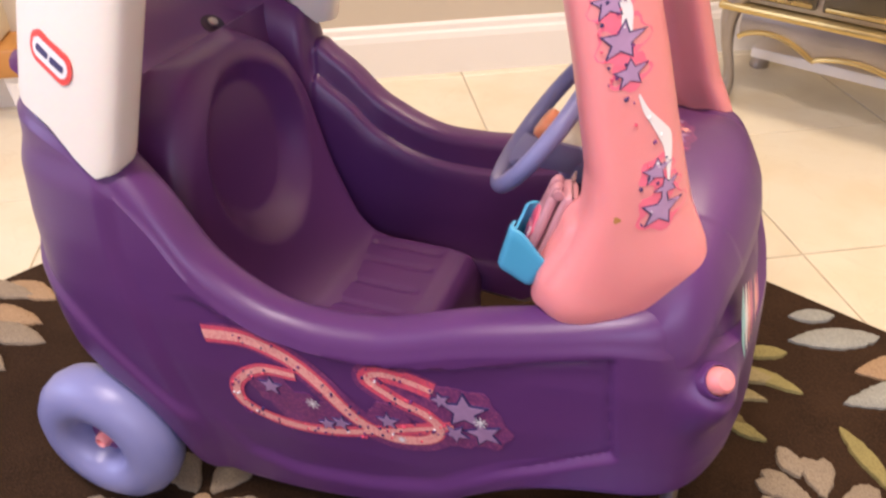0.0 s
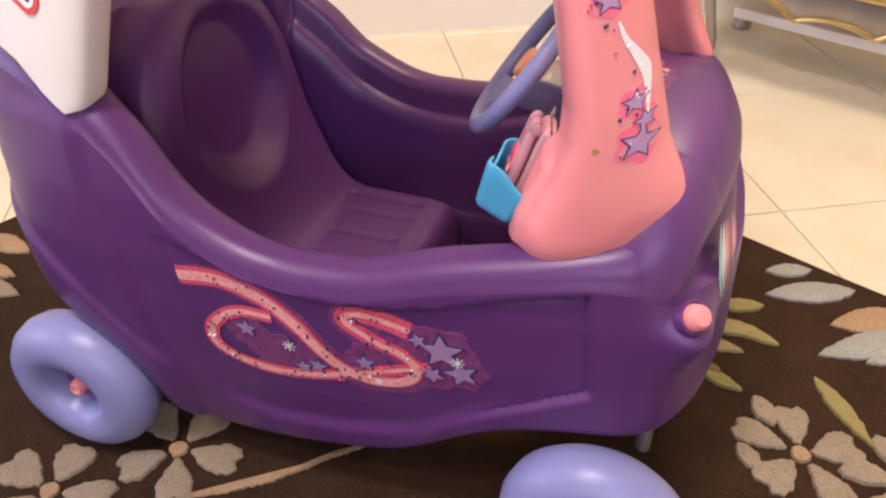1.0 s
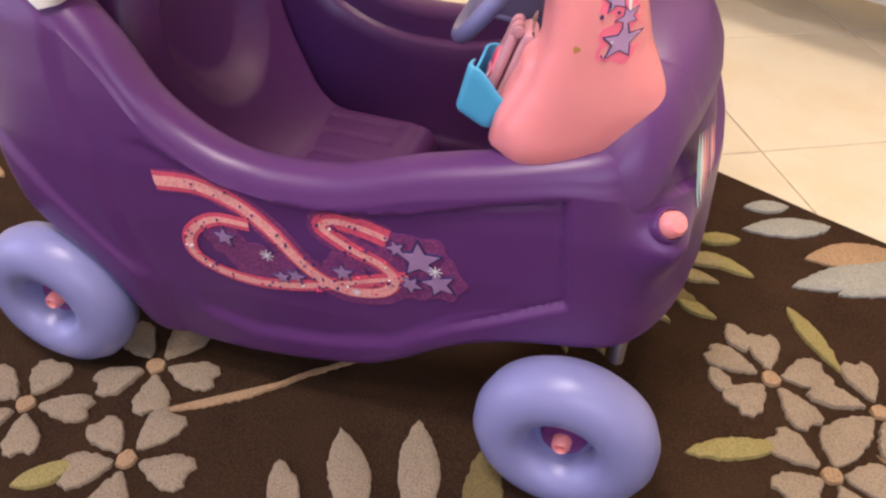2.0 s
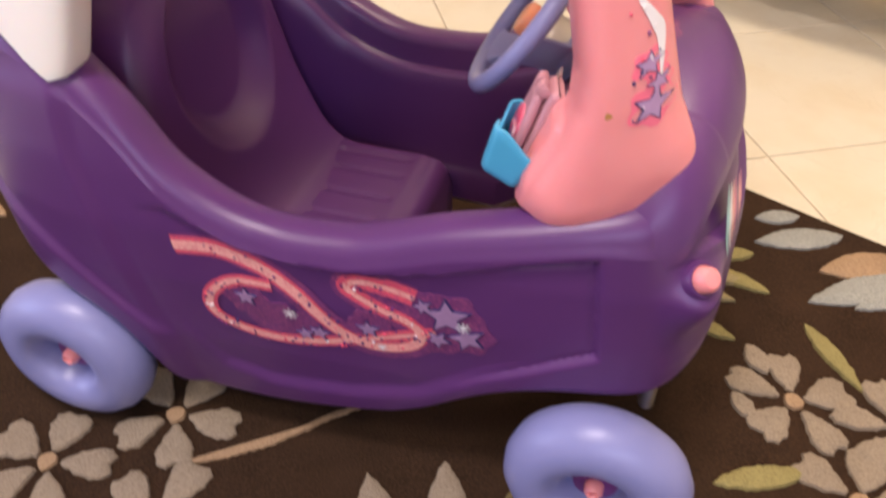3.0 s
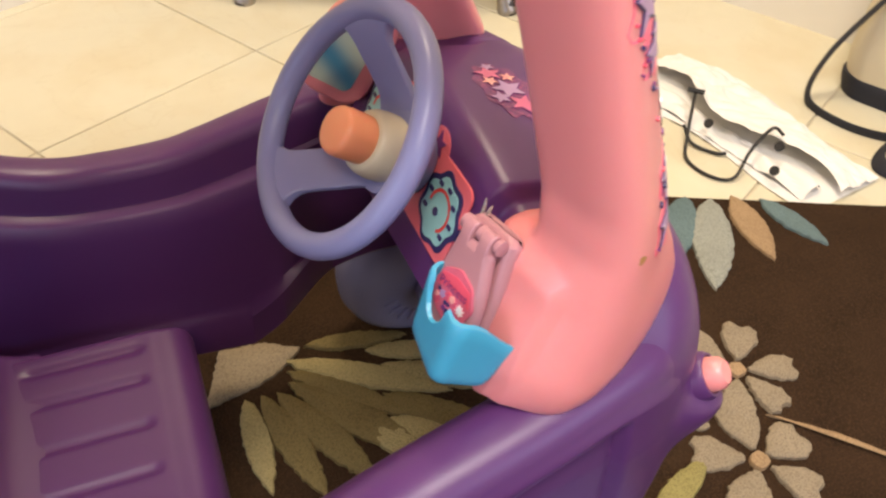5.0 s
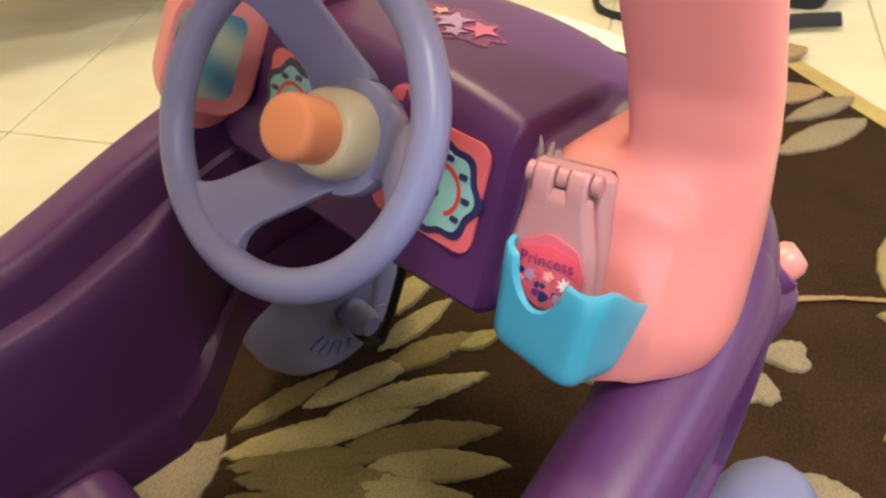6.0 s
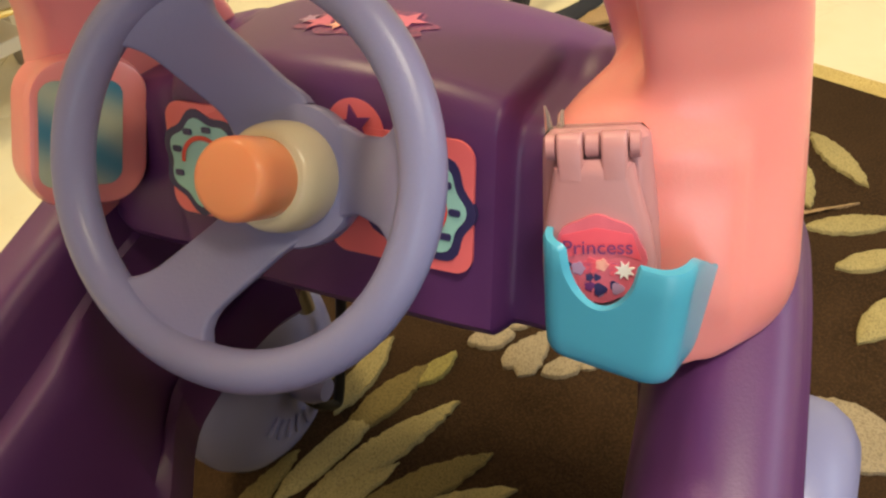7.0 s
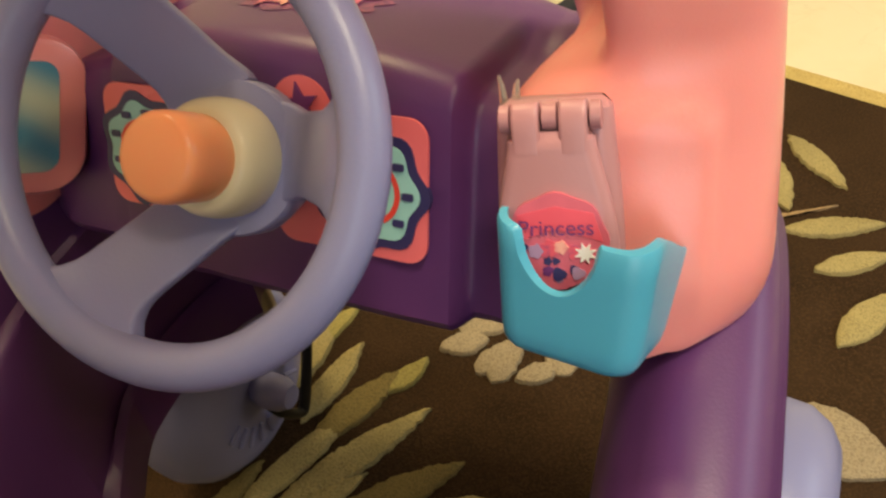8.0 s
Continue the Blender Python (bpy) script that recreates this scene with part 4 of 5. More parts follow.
# sky-coloured mirror sticker on the far pillar
def mirror_material():
    m = material("mirror print", (0.3, 0.5, 0.55), 0.25)
    nt = m.node_tree
    b = nt.nodes["Principled BSDF"]
    co = nt.nodes.new("ShaderNodeTexCoord")
    mp = nt.nodes.new("ShaderNodeMapping")
    mp.inputs["Rotation"].default_value = (0.5, 0.5, 0.4)
    wv = nt.nodes.new("ShaderNodeTexWave")
    wv.inputs["Scale"].default_value, wv.inputs["Distortion"].default_value = 9.0, 1.5
    rp_ = nt.nodes.new("ShaderNodeValToRGB")
    rp_.color_ramp.elements[0].color, rp_.color_ramp.elements[1].color = (0.06, 0.25, 0.36, 1), (0.46, 0.55, 0.42, 1)
    nt.links.new(co.outputs["Object"], mp.inputs[0])
    nt.links.new(mp.outputs[0], wv.inputs["Vector"])
    nt.links.new(wv.outputs["Fac"], rp_.inputs[0])
    nt.links.new(rp_.outputs[0], b.inputs["Base Color"])
    return m


M["mirror"] = mirror_material()
mpl = plane_place((0.1548, 0.1074, 0.3433), (0.0244, -0.0148, -0.0121), (0.0217, 0.0, 0.0348))
rim_rings = [[tuple(mpl(0.0055 + a, b, d)) for a, b in round_rect(w, h, r, 8)] for w, h, r, d in ((0.048, 0.062, 0.018, -0.034), (0.048, 0.062, 0.018, -0.006), (0.0465, 0.0605, 0.017, -0.002), (0.044, 0.058, 0.015, 0.0008), (0.040, 0.054, 0.013, 0.0016))]
part("mirror_rim", loft(rim_rings), "pink", far_front, "thick pink moulded mirror surround")
part("mirror_sticker", flat_on(round_rect(0.0315, 0.042, 0.006), mpl, 0.0022, (0.002, 0.0)), "mirror", far_front, "blue-green mirror sticker")


# ---- phone holder ----
def cup_ring(level, shrink):
    """Rounded-box outline of the holder; level 0 is the bottom, 1 the rim."""
    corners = round_rect(0.034, 0.0385, 0.0075, 8)
    dense, out = [], []
    for (a, b), (c, d) in zip(corners, corners[1:] + corners[:1]):
        steps = 36 if math.hypot(c - a, d - b) > 0.004 else 1
        dense += [(a + (c - a) * k / steps, b + (d - b) * k / steps) for k in range(steps)]
    for a, b in dense:
        b1 = b - 0.0042 * smooth01((0.006 - b) / 0.022)
        scoop = max(0, 1 - ((b1 - 0.0005) / 0.0118) ** 2)
        notch = 0.0150 * smooth01((-a - 0.004) / 0.010) * scoop ** 0.62 * smooth01(scoop / 0.25)
        z_low = 0.3105 - 0.26 * a
        z_full = 0.3522 - 0.019 * smooth01((a + 0.012) / 0.028)
        lv = min(level, (z_full - notch - z_low) / (z_full - z_low))
        a = a * (0.80 + 0.20 * lv) * (1 - shrink / 0.017) - 0.001 + 0.004 * lv
        b1 = b1 * (0.88 + 0.12 * lv) * (1 - shrink / 0.019)
        out.append((0.1455 - 0.009 * (1 - lv) + 0.995 * a + 0.10 * b1, -0.1180 - 0.10 * a + 0.995 * b1, z_low + (z_full - z_low) * lv))
    return out


outer = [cup_ring(t, r) for t, r in ((0, 0.0074), (0.015, 0.0052), (0.045, 0.0030), (0.09, 0.0013), (0.15, 0.0003), (0.25, 0.0), (0.4, 0.0), (0.6, 0.0), (0.8, 0.0), (0.97, 0.0), (1.0, 0.0005))]
innr = [cup_ring(t, 0.0022) for t in (1.0, 0.9, 0.6, 0.3, 0.08)]
part("phone_holder", loft(outer + innr), "teal", car, "teal plastic phone holder cup")

# ---- toy phone ----
phone = thing("toy_phone", (0.150 * U, -0.115 * U, 0.312 * U), "dusty pink plastic toy flip phone in the teal holder", "toy phone")
PT = Matrix.Translation((0.1375, -0.1150, 0.3115)) @ Euler((0, 0, radians(12))).to_matrix().to_4x4() @ Euler((radians(-3), radians(20), 0)).to_matrix().to_4x4()


def on_phone(v):
    return PT @ Vector(v)


def slab(x0, x1, widths, z0, z1, r):
    rings = []
    for t in (0, 0.04, 0.1, 0.2, 0.3, 0.4, 0.5, 0.58, 0.66, 0.72, 0.77, 0.82, 0.87, 0.92, 0.96, 1):
        hw = table(t, widths)
        c = 0.0022 * (1 - min(1, min(t, 1 - t) / 0.05)) ** 2
        rings.append([tuple(on_phone(((x0 + x1) / 2 + a, b, z0 + (z1 - z0) * t))) for a, b in round_rect(x1 - x0 - 2 * c, 2 * hw - 2 * c, r, 5)])
    return loft(rings)


part("handset", slab(0.0005, 0.0115, [(0, 0.0172), (0.5, 0.0168), (1, 0.0146)], 0, 0.0655, 0.0042), "phone", phone, "dusty pink handset")
lid = part("flip_lid", slab(-0.0078, -0.0005, soft_table([(0, 0.0152), (0.4, 0.0158), (0.62, 0.0150), (0.8, 0.0128), (0.92, 0.0112), (1, 0.0108)]), 0, 0.0595, 0.0034), "phone", phone, "dusty pink flip lid")
HX, HZ = -0.0028, 0.0622
for y0_, y1_, r_ in ((-0.0126, -0.0097, 0.0036), (-0.0020, 0.0020, 0.0036), (0.0097, 0.0126, 0.0036)):
    part("hinge", tube([on_phone((HX, y0_ + (y1_ - y0_) * t, HZ)) for t in (0, 0.08, 0.92, 1)], lambda t, r=r_: r * (0.82 if t in (0.0, 1.0) else 1.0), 18), "phone", phone)
for y0_, y1_ in ((-0.0093, -0.0024), (0.0024, 0.0093)):
    rings = []
    for z_, d_ in ((0.054, 0.0), (0.0585, 0.0), (0.0625, 0.0), (0.0650, 0.0010), (0.0664, 0.0026)):
        rings.append([tuple(on_phone((-0.0041 + a, (y0_ + y1_) / 2 + b, z_))) for a, b in round_rect(0.0076 - 2 * d_, y1_ - y0_, 0.0011, 4)])
    part("hinge_arm", loft(rings), "phone", phone)
for dy, top_, lean_ in ((0.0128, 0.0718, 0.001), (0.0100, 0.0704, -0.0012)):
    part("aerial", tube([on_phone((0.006, dy, 0.0635)), on_phone((0.006, dy + lean_ * 0.5, 0.069)), on_phone((0.006, dy + lean_, top_))], lambda t: 0.0021 * (1 - 0.75 * t), 10, False, 0.6), "clear", phone, "clear broken aerial stub")
lpl = plane_place(on_phone((-0.0083, -0.0005, 0.0315)), PT.to_3x3() @ Vector((0, -1, 0)), PT.to_3x3() @ Vector((0, 0, 1)))
label_ = part("label", flat_on(disc_outline(0.0128, 40, 0.03, 8), lpl, 0.0006), "d_label", lid, "hot pink round label")
part("label_band", flat_on([(-0.0115, 0.000), (-0.0095, 0.0075), (0, 0.0095), (0.0095, 0.0075), (0.0115, 0.000), (0, 0.0035)], lpl, 0.0008), "d_pink", label_)
rl = random.Random(9)
for k in range(22):
    ang, rad = rl.uniform(math.pi * 1.02, math.pi * 1.98), rl.uniform(0.001, 0.0108)
    part("label_flower", flat_on(disc_outline(rl.uniform(0.0008, 0.0020), 14, 0.18, rl.choice([3, 5])), lpl, 0.0008 + 0.00001 * k, (rad * math.cos(ang), rad * math.sin(ang) - 0.0005)), rl.choice(["d_lilac", "d_violet", "d_navy", "d_peach", "d_hot", "d_mauve"]), label_)
part("label_star", flat_on(star_outline(0.0029, 0.3, 0.5, 8), lpl, 0.0011, (0.0070, -0.0030)), "d_white", label_)


def lettering(text, size, place, mat, parent, at):
    cu = bpy.data.curves.new("lettering", 'FONT')
    cu.body, cu.size, cu.align_x = text, size, 'CENTER'
    tmp = new("lettering", cu)
    dg = bpy.context.evaluated_depsgraph_get()
    me = bpy.data.meshes.new_from_object(tmp.evaluated_get(dg))
    bpy.data.objects.remove(tmp)
    verts = [tuple(place(at[0] + v.co.x, at[1] + v.co.y, 0.0016)) for v in me.vertices]
    faces = [tuple(p.vertices) for p in me.polygons]
    return part("lettering", (verts, faces), mat, parent, "violet lettering", False)


lettering("Princess", 0.0058, lpl, "d_violet", label_, (0, 0.0022))

# ---- rug ----
RC, RA, RB = Vector((0.935, 0.118, 0)), Vector((-0.921, 0.390, 0)), Vector((-0.390, -0.921, 0))
rug = thing("area_rug", (0, 0, FLOOR), "dark brown pile rug with cream flowers and leaves", "rug")


def rug_place(u, v):
    p = RC + RA * (1.40 * u) + RB * (1.95 * v)
    h = 0.0012 * noise.noise((p.x * 9, p.y * 9, 0.3)) - 0.0012
    return (p.x, p.y, h)


rv, rf = grid(rug_place, 120, 160)
edge = [i for i in range(120)] + [j * 120 + 119 for j in range(1, 160)] + [159 * 120 + i for i in range(118, -1, -1)] + [j * 120 for j in range(158, 0, -1)]
n0 = len(rv)
mid = Vector(rug_place(0.5, 0.5))
for i in edge:
    p = Vector(rv[i])
    o = (p - mid)
    rv.append((p.x + o.x * 0.002, p.y + o.y * 0.002, -0.0118))
rf += [(edge[k], edge[(k + 1) % len(edge)], n0 + (k + 1) % len(edge), n0 + k) for k in range(len(edge))]
part("rug_base", (rv, rf), "rug", rug, "dark brown cut pile")
# cream woven strip along the edge by the front of the car
def binding_place(u, v):
    p = RC - RA * (0.040 * u - 0.004) + RB * (1.95 * v)
    return (p.x, p.y, -0.0088 + 0.004 * math.sin(math.pi * min(1, 0.35 + u)))


part("edge_binding", grid(binding_place, 8, 160), "r_bind", rug, "cream woven edge binding")
piece_count = [0]


def tuft_piece(name, outline, mat, height=0.0028):
    """A motif of the rug: raised wool with a ragged edge."""
    piece_count[0] += 1
    rr = random.Random(piece_count[0])
    dense = []
    for i, (a, b) in enumerate(outline):
        c, d = outline[(i + 1) % len(outline)]
        m_ = max(1, int(math.hypot(c - a, d - b) / 0.0035))
        dense += [(a + (c - a) * k / m_ + rr.uniform(-0.0011, 0.0011), b + (d - b) * k / m_ + rr.uniform(-0.0011, 0.0011)) for k in range(m_)]
    cx, cy = sum(p[0] for p in dense) / len(dense), sum(p[1] for p in dense) / len(dense)
    z = height + 0.00006 * (piece_count[0] % 12)
    verts, n = [], len(dense)
    for f, zz in ((1.0, -0.003), (0.985, z * 0.55), (0.90, z), (0.5, z + 0.0004)):
        verts += [(cx + (a - cx) * f, cy + (b - cy) * f, zz) for a, b in dense]
    verts.append((cx, cy, z + 0.0005))
    faces = [(k * n + i, k * n + (i + 1) % n, (k + 1) * n + (i + 1) % n, (k + 1) * n + i) for k in range(3) for i in range(n)]
    faces += [(3 * n + i, 3 * n + (i + 1) % n, 4 * n) for i in range(n)]
    return part(name, (verts, faces), mat, rug)


def leaf(base_xy, tip_xy, width, mat, bend=0.0, fat=0.9):
    b, t = Vector((*base_xy, 0)), Vector((*tip_xy, 0))
    d = t - b
    s = Vector((-d.y, d.x, 0)).normalized()
    L, R = [], []
    for k in range(13):
        q = k / 12
        w = width * 0.46 * math.sin(math.pi * (q ** fat)) ** 0.8 if 0 < q < 1 else 0
        c = b + d * q + s * (bend * math.sin(math.pi * q))
        L.append(c + s * w)
        R.append(c - s * w)
    return tuft_piece("leaf", [(p.x, p.y) for p in L] + [(p.x, p.y) for p in reversed(R[1:-1])], mat)


def petal(centre, angle, length, width, mat="r_cream"):
    o = Vector((*centre, 0))
    d = Vector((math.cos(angle), math.sin(angle), 0))
    s = Vector((-d.y, d.x, 0))
    pts = [(0.20, 0.05), (0.45, 0.33), (0.70, 0.50), (0.90, 0.46), (1.0, 0.26), (0.94, 0.06)]
    out = [o + d * (length * a) + s * (width * b) for a, b in pts] + [o + d * (length * a) - s * (width * b) for a, b in reversed(pts)]
    return tuft_piece("petal", [(p.x, p.y) for p in out], mat)


def flower(centre, radius, turn, count=5, width=0.62):
    for k in range(count):
        wob = random.Random(int(1000 * centre[0]) + k)
        petal(centre, radians(turn + 360 * k / count + wob.uniform(-7, 7)), radius * wob.uniform(0.9, 1.08), radius * width * wob.uniform(0.85, 1.1))
    tuft_piece("flower_eye", [(centre[0] + a, centre[1] + b) for a, b in disc_outline(radius * 0.15, 12)], "r_tan")


def stem(points, mat="r_tan"):
    c = curve([(*p, 0) for p in points], 30)
    L = [(p.x - 0.0015, p.y + 0.0015) for p in c]
    R = [(p.x + 0.0015, p.y - 0.0015) for p in reversed(c)]
    tuft_piece("stem", L + R, mat, 0.0018)


flower((0.408, 0.015), 0.062, 25)
flower((0.507, 0.008), 0.062, 50, 6, 0.55)
flower((0.462, -0.083), 0.060, 10)
flower((-0.239, -0.259), 0.060, 20)
flower((-0.116, -0.278), 0.060, 75)
flower((-0.156, -0.178), 0.062, 5)
flower((0.55, -0.30), 0.060, 5)
flower((-0.32, -0.40), 0.060, 40)
stem([(0.501, -0.045), (0.545, -0.083), (0.585, -0.130), (0.62, -0.19)])
stem([(-0.124, -0.228), (-0.061, -0.185), (-0.007, -0.129), (0.05, -0.08)])
# fan of leaves along the rug's far edge
for b, t, w, mt in (((0.420, 0.322), (0.366, 0.300), 0.026, "r_pale"), ((0.470, 0.296), (0.368, 0.254), 0.040, "r_pale"), ((0.545, 0.270), (0.440, 0.222), 0.052, "r_tan"), ((0.575, 0.255), (0.425, 0.165), 0.050, "r_pale"), ((0.590, 0.262), (0.474, 0.168), 0.046, "r_pale"), ((0.618, 0.252), (0.528, 0.154), 0.048, "r_blue"), ((0.645, 0.240), (0.554, 0.104), 0.052, "r_pale"), ((0.672, 0.234), (0.647, 0.122), 0.040, "r_tan"), ((0.702, 0.218), (0.724, 0.122), 0.034, "r_blue")):
    leaf(b, t, w, mt)
for b, t, w, mt in (((0.421, 0.129), (0.474, 0.049), 0.022, "r_yellow"), ((0.322, 0.190), (0.386, 0.167), 0.022, "r_yellow"), ((0.318, 0.215), (0.368, 0.231), 0.024, "r_yellow"), ((0.308, 0.098), (0.352, 0.083), 0.018, "r_yellow"), ((0.338, -0.101), (0.424, -0.064), 0.026, "r_yellow"), ((-0.190, -0.334), (-0.150, -0.293), 0.024, "r_yellow"), ((0.385, 0.044), (0.362, 0.080), 0.026, "r_cream"), ((0.372, -0.018), (0.350, 0.010), 0.022, "r_cream")):
    leaf(b, t, w, mt)
# leaves behind the rear wheel
for b, t, w, mt in (((-0.662, 0.017), (-0.547, 0.024), 0.036, "r_cream"), ((-0.618, -0.024), (-0.501, -0.016), 0.040, "r_tan"), ((-0.577, -0.046), (-0.470, -0.044), 0.040, "r_cream"), ((-0.545, -0.085), (-0.481, -0.098), 0.030, "r_cream"), ((-0.604, 0.038), (-0.519, 0.028), 0.036, "r_tan")):
    leaf(b, t, w, mt)
# pale leaves beside the near door
for b, t, w, mt in (((0.092, -0.262), (0.042, -0.184), 0.040, "r_cream"), ((0.142, -0.250), (0.104, -0.150), 0.040, "r_cream"), ((0.040, -0.285), (0.006, -0.232), 0.030, "r_cream"), ((0.190, -0.250), (0.172, -0.150), 0.036, "r_olive")):
    leaf(b, t, w, mt)
# olive fan under the car
for b, t, w, mt in (((0.285, 0.176), (0.366, 0.180), 0.026, "r_straw"), ((0.262, 0.150), (0.350, 0.143), 0.026, "r_straw"), ((0.180, 0.152), (0.288, 0.115), 0.026, "r_straw"), ((0.246, 0.132), (0.334, 0.098), 0.030, "r_olive"), ((0.188, 0.130), (0.306, 0.060), 0.030, "r_straw"), ((0.104, 0.165), (0.242, 0.078), 0.030, "r_straw"), ((0.178, 0.098), (0.272, 0.016), 0.032, "r_olive"), ((0.104, 0.152), (0.198, 0.064), 0.026, "r_olive"), ((0.176, 0.072), (0.251, -0.010), 0.032, "r_straw"), ((0.102, 0.140), (0.204, 0.012), 0.036, "r_olive")):
    leaf(b, t, w, mt)
for b, t, w, mt in (((0.146, 0.090), (0.214, -0.020), 0.028, "r_straw"), ((0.090, 0.132), (0.150, 0.008), 0.032, "r_olive"), ((0.076, 0.134), (0.104, 0.012), 0.030, "r_olive"), ((0.062, 0.134), (0.062, 0.030), 0.026, "r_straw"), ((0.126, 0.176), (0.226, 0.158), 0.022, "r_olive")):
    leaf(b, t, w, mt)
tuft_piece("leaf", [(0.026, 0.133), (0.050, 0.196), (0.090, 0.194), (0.124, 0.176), (0.104, 0.158), (0.080, 0.146)], "r_cream")
# leaves by the near front corner of the rug
for b, t, w, mt in (((0.905, 0.008), (0.808, 0.047), 0.030, "r_cream"), ((0.868, -0.022), (0.740, 0.026), 0.042, "r_cream"), ((0.985, 0.100), (0.905, 0.170), 0.046, "r_tan"), ((0.900, 0.040), (0.815, 0.125), 0.050, "r_tan"), ((0.722, -0.137), (0.645, -0.196), 0.026, "r_straw"), ((0.690, -0.120), (0.602, -0.152), 0.030, "r_straw"), ((0.575, -0.150), (0.604, -0.230), 0.026, "r_straw"), ((0.530, -0.180), (0.566, -0.236), 0.024, "r_straw"), ((0.452, -0.205), (0.522, -0.240), 0.030, "r_straw"), ((0.380, -0.165), (0.352, -0.250), 0.060, "r_cream")):
    leaf(b, t, w, mt)

# ---- silver console by the wall ----
console = thing("console_chest", (0.43 * U, 0.95 * U, FLOOR), "antique silver chest with gold mouldings on curved legs", "chest")
CA = Vector((0.215, 0.935, 0))
CX, CY = Vector((0.931, -0.366, 0)), Vector((0.290, 0.957, 0))
CW, CD = 0.46, 0.245


def on_console(a, b, z):
    return CA + CX * a + CY * b + Vector((0, 0, z))


def console_box(name, a0, a1, b0, b1, z0, z1, mat, bevel=0.004, label=""):
    return part(name, moved(block(a0, a1, b0, b1, z0, z1, bevel), lambda v: on_console(v.x, v.y, v.z)), mat, console, label)


for a, b, s, f in ((0.02, 0.015, -1, -1), (CW - 0.02, 0.015, 1, -1), (0.02, CD - 0.015, -1, 1), (CW - 0.02, CD - 0.015, 1, 1)):
    path = [on_console(a + s * k, b + f * k * 0.6, z) for k, z in ((0.0, 0.20), (0.012, 0.16), (0.010, 0.11), (0.0, 0.06), (-0.002, 0.03), (0.006, -0.002), (0.010, -0.012))]
    lg = part("leg", tube(curve(path, 26), lambda t: 0.024 - 0.012 * math.sin(math.pi * min(1, t * 1.15)) - 0.006 * t, 14), "silver", console, "curved silver leg")
    foot_c = on_console(a + s * 0.008, b + f * 0.005, -0.012)
    part("foot", lathe([(0.0, 0.0), (0.0, 0.014), (0.006, 0.016), (0.020, 0.013), (0.026, 0.009), (0.026, 0)], foot_c, (0, 0, 1), 16), "darkwood", lg, "dark worn foot")


def apron_geo(a0, a1, b):
    n, front, back_ = 60, [], []
    for k in range(n):
        t = k / (n - 1)
        zl = 0.112 + 0.020 * abs(math.sin(3 * math.pi * t)) ** 0.7 + 0.01 * math.cos(2 * math.pi * t)
        front.append((t, zl))
    rings = []
    for t, zl in front:
        a = a0 + (a1 - a0) * t
        rings.append([tuple(on_console(a, b - 0.006, 0.168)), tuple(on_console(a, b - 0.010, (0.168 + zl) / 2)), tuple(on_console(a, b - 0.005, zl)), tuple(on_console(a, b + 0.012, zl)), tuple(on_console(a, b + 0.012, 0.168))])
    return loft(rings), [on_console(a0 + (a1 - a0) * t, b - 0.008, zl + 0.002) for t, zl in front]


geo, rim_line = apron_geo(0.03, CW - 0.03, 0.012)
part("apron", geo, "silver", console, "scalloped silver apron")
part("apron_edge", tube(rim_line, 0.0045, 8), "gold", console, "gold scalloped edge")
console_box("lower_moulding", -0.012, CW + 0.012, -0.012, CD + 0.005, 0.170, 0.184, "gold", 0.005, "gold half-round moulding")
console_box("body_panel", 0.0, CW, 0.004, CD, 0.186, 0.42, "silver", 0.004, "silver leaf chest body")
for k in range(3):
    dr = console_box("drawer", 0.016 + k * 0.146, 0.152 + k * 0.146, -0.004, 0.003, 0.196, 0.40, "glass", 0.003, "smoked mirror drawer front")
    for z0, z1 in ((0.200, 0.206), (0.389, 0.395)):
        g = moved(block(0.022 + k * 0.146, 0.146 + k * 0.146, -0.009, -0.0042, z0, z1, 0.0015), lambda v: on_console(v.x, v.y, v.z))
        part("drawer_bead", g, "gold", dr, "thin gold bead")
console_box("top", -0.015, CW + 0.015, -0.016, CD + 0.006, 0.422, 0.445, "silver", 0.006, "silver chest top")
console_box("low_shelf", 0.03, CW - 0.03, 0.10, CD - 0.01, 0.055, 0.075, "trim", 0.003, "pale back rail under the chest")

# ---- small wooden table in the far corner ----
stool = thing("side_table", (-1.10 * U, 0.50 * U, FLOOR), "honey wood side table with a white painted leg", "table")


def on_stool(a, b, z):
    return Vector((-1.13, 0.36, 0)) + Vector((0.872, 0.489, 0)) * a + Vector((-0.489, 0.872, 0)) * b + Vector((0, 0, z))


part("tabletop", moved(block(0, 0.20, 0, 0.22, 0.075, 0.130, 0.008), lambda v: on_stool(v.x, v.y, v.z)), "wood", stool, "honey coloured wooden top")
part("shelf_box", moved(block(0.02, 0.17, 0.02, 0.20, 0.132, 0.30, 0.006), lambda v: on_stool(v.x, v.y, v.z)), "canvas", stool, "beige padded box on top")
for a, b in ((0.175, 0.03), (0.175, 0.19), (0.03, 0.03), (0.03, 0.19)):
    part("leg", loft([[tuple(on_stool(a + p[0], b + p[1], z)) for p in round_rect(w, w, w * 0.2, 3)] for z, w in ((-0.0115, 0.020), (0.03, 0.026), (0.076, 0.034))]), "trim", stool, "white tapered leg")

# ---- paper bag ----
bag = thing("paper_bag", (0.79 * U, 0.38 * U, FLOOR), "crumpled white paper bag with black cord handles lying flat", "bag")
BM0, BM1, BD = Vector((0.690, 0.540, -0.012)), Vector((0.762, 0.185, -0.012)), Vector((0.155, 0.03, 0))


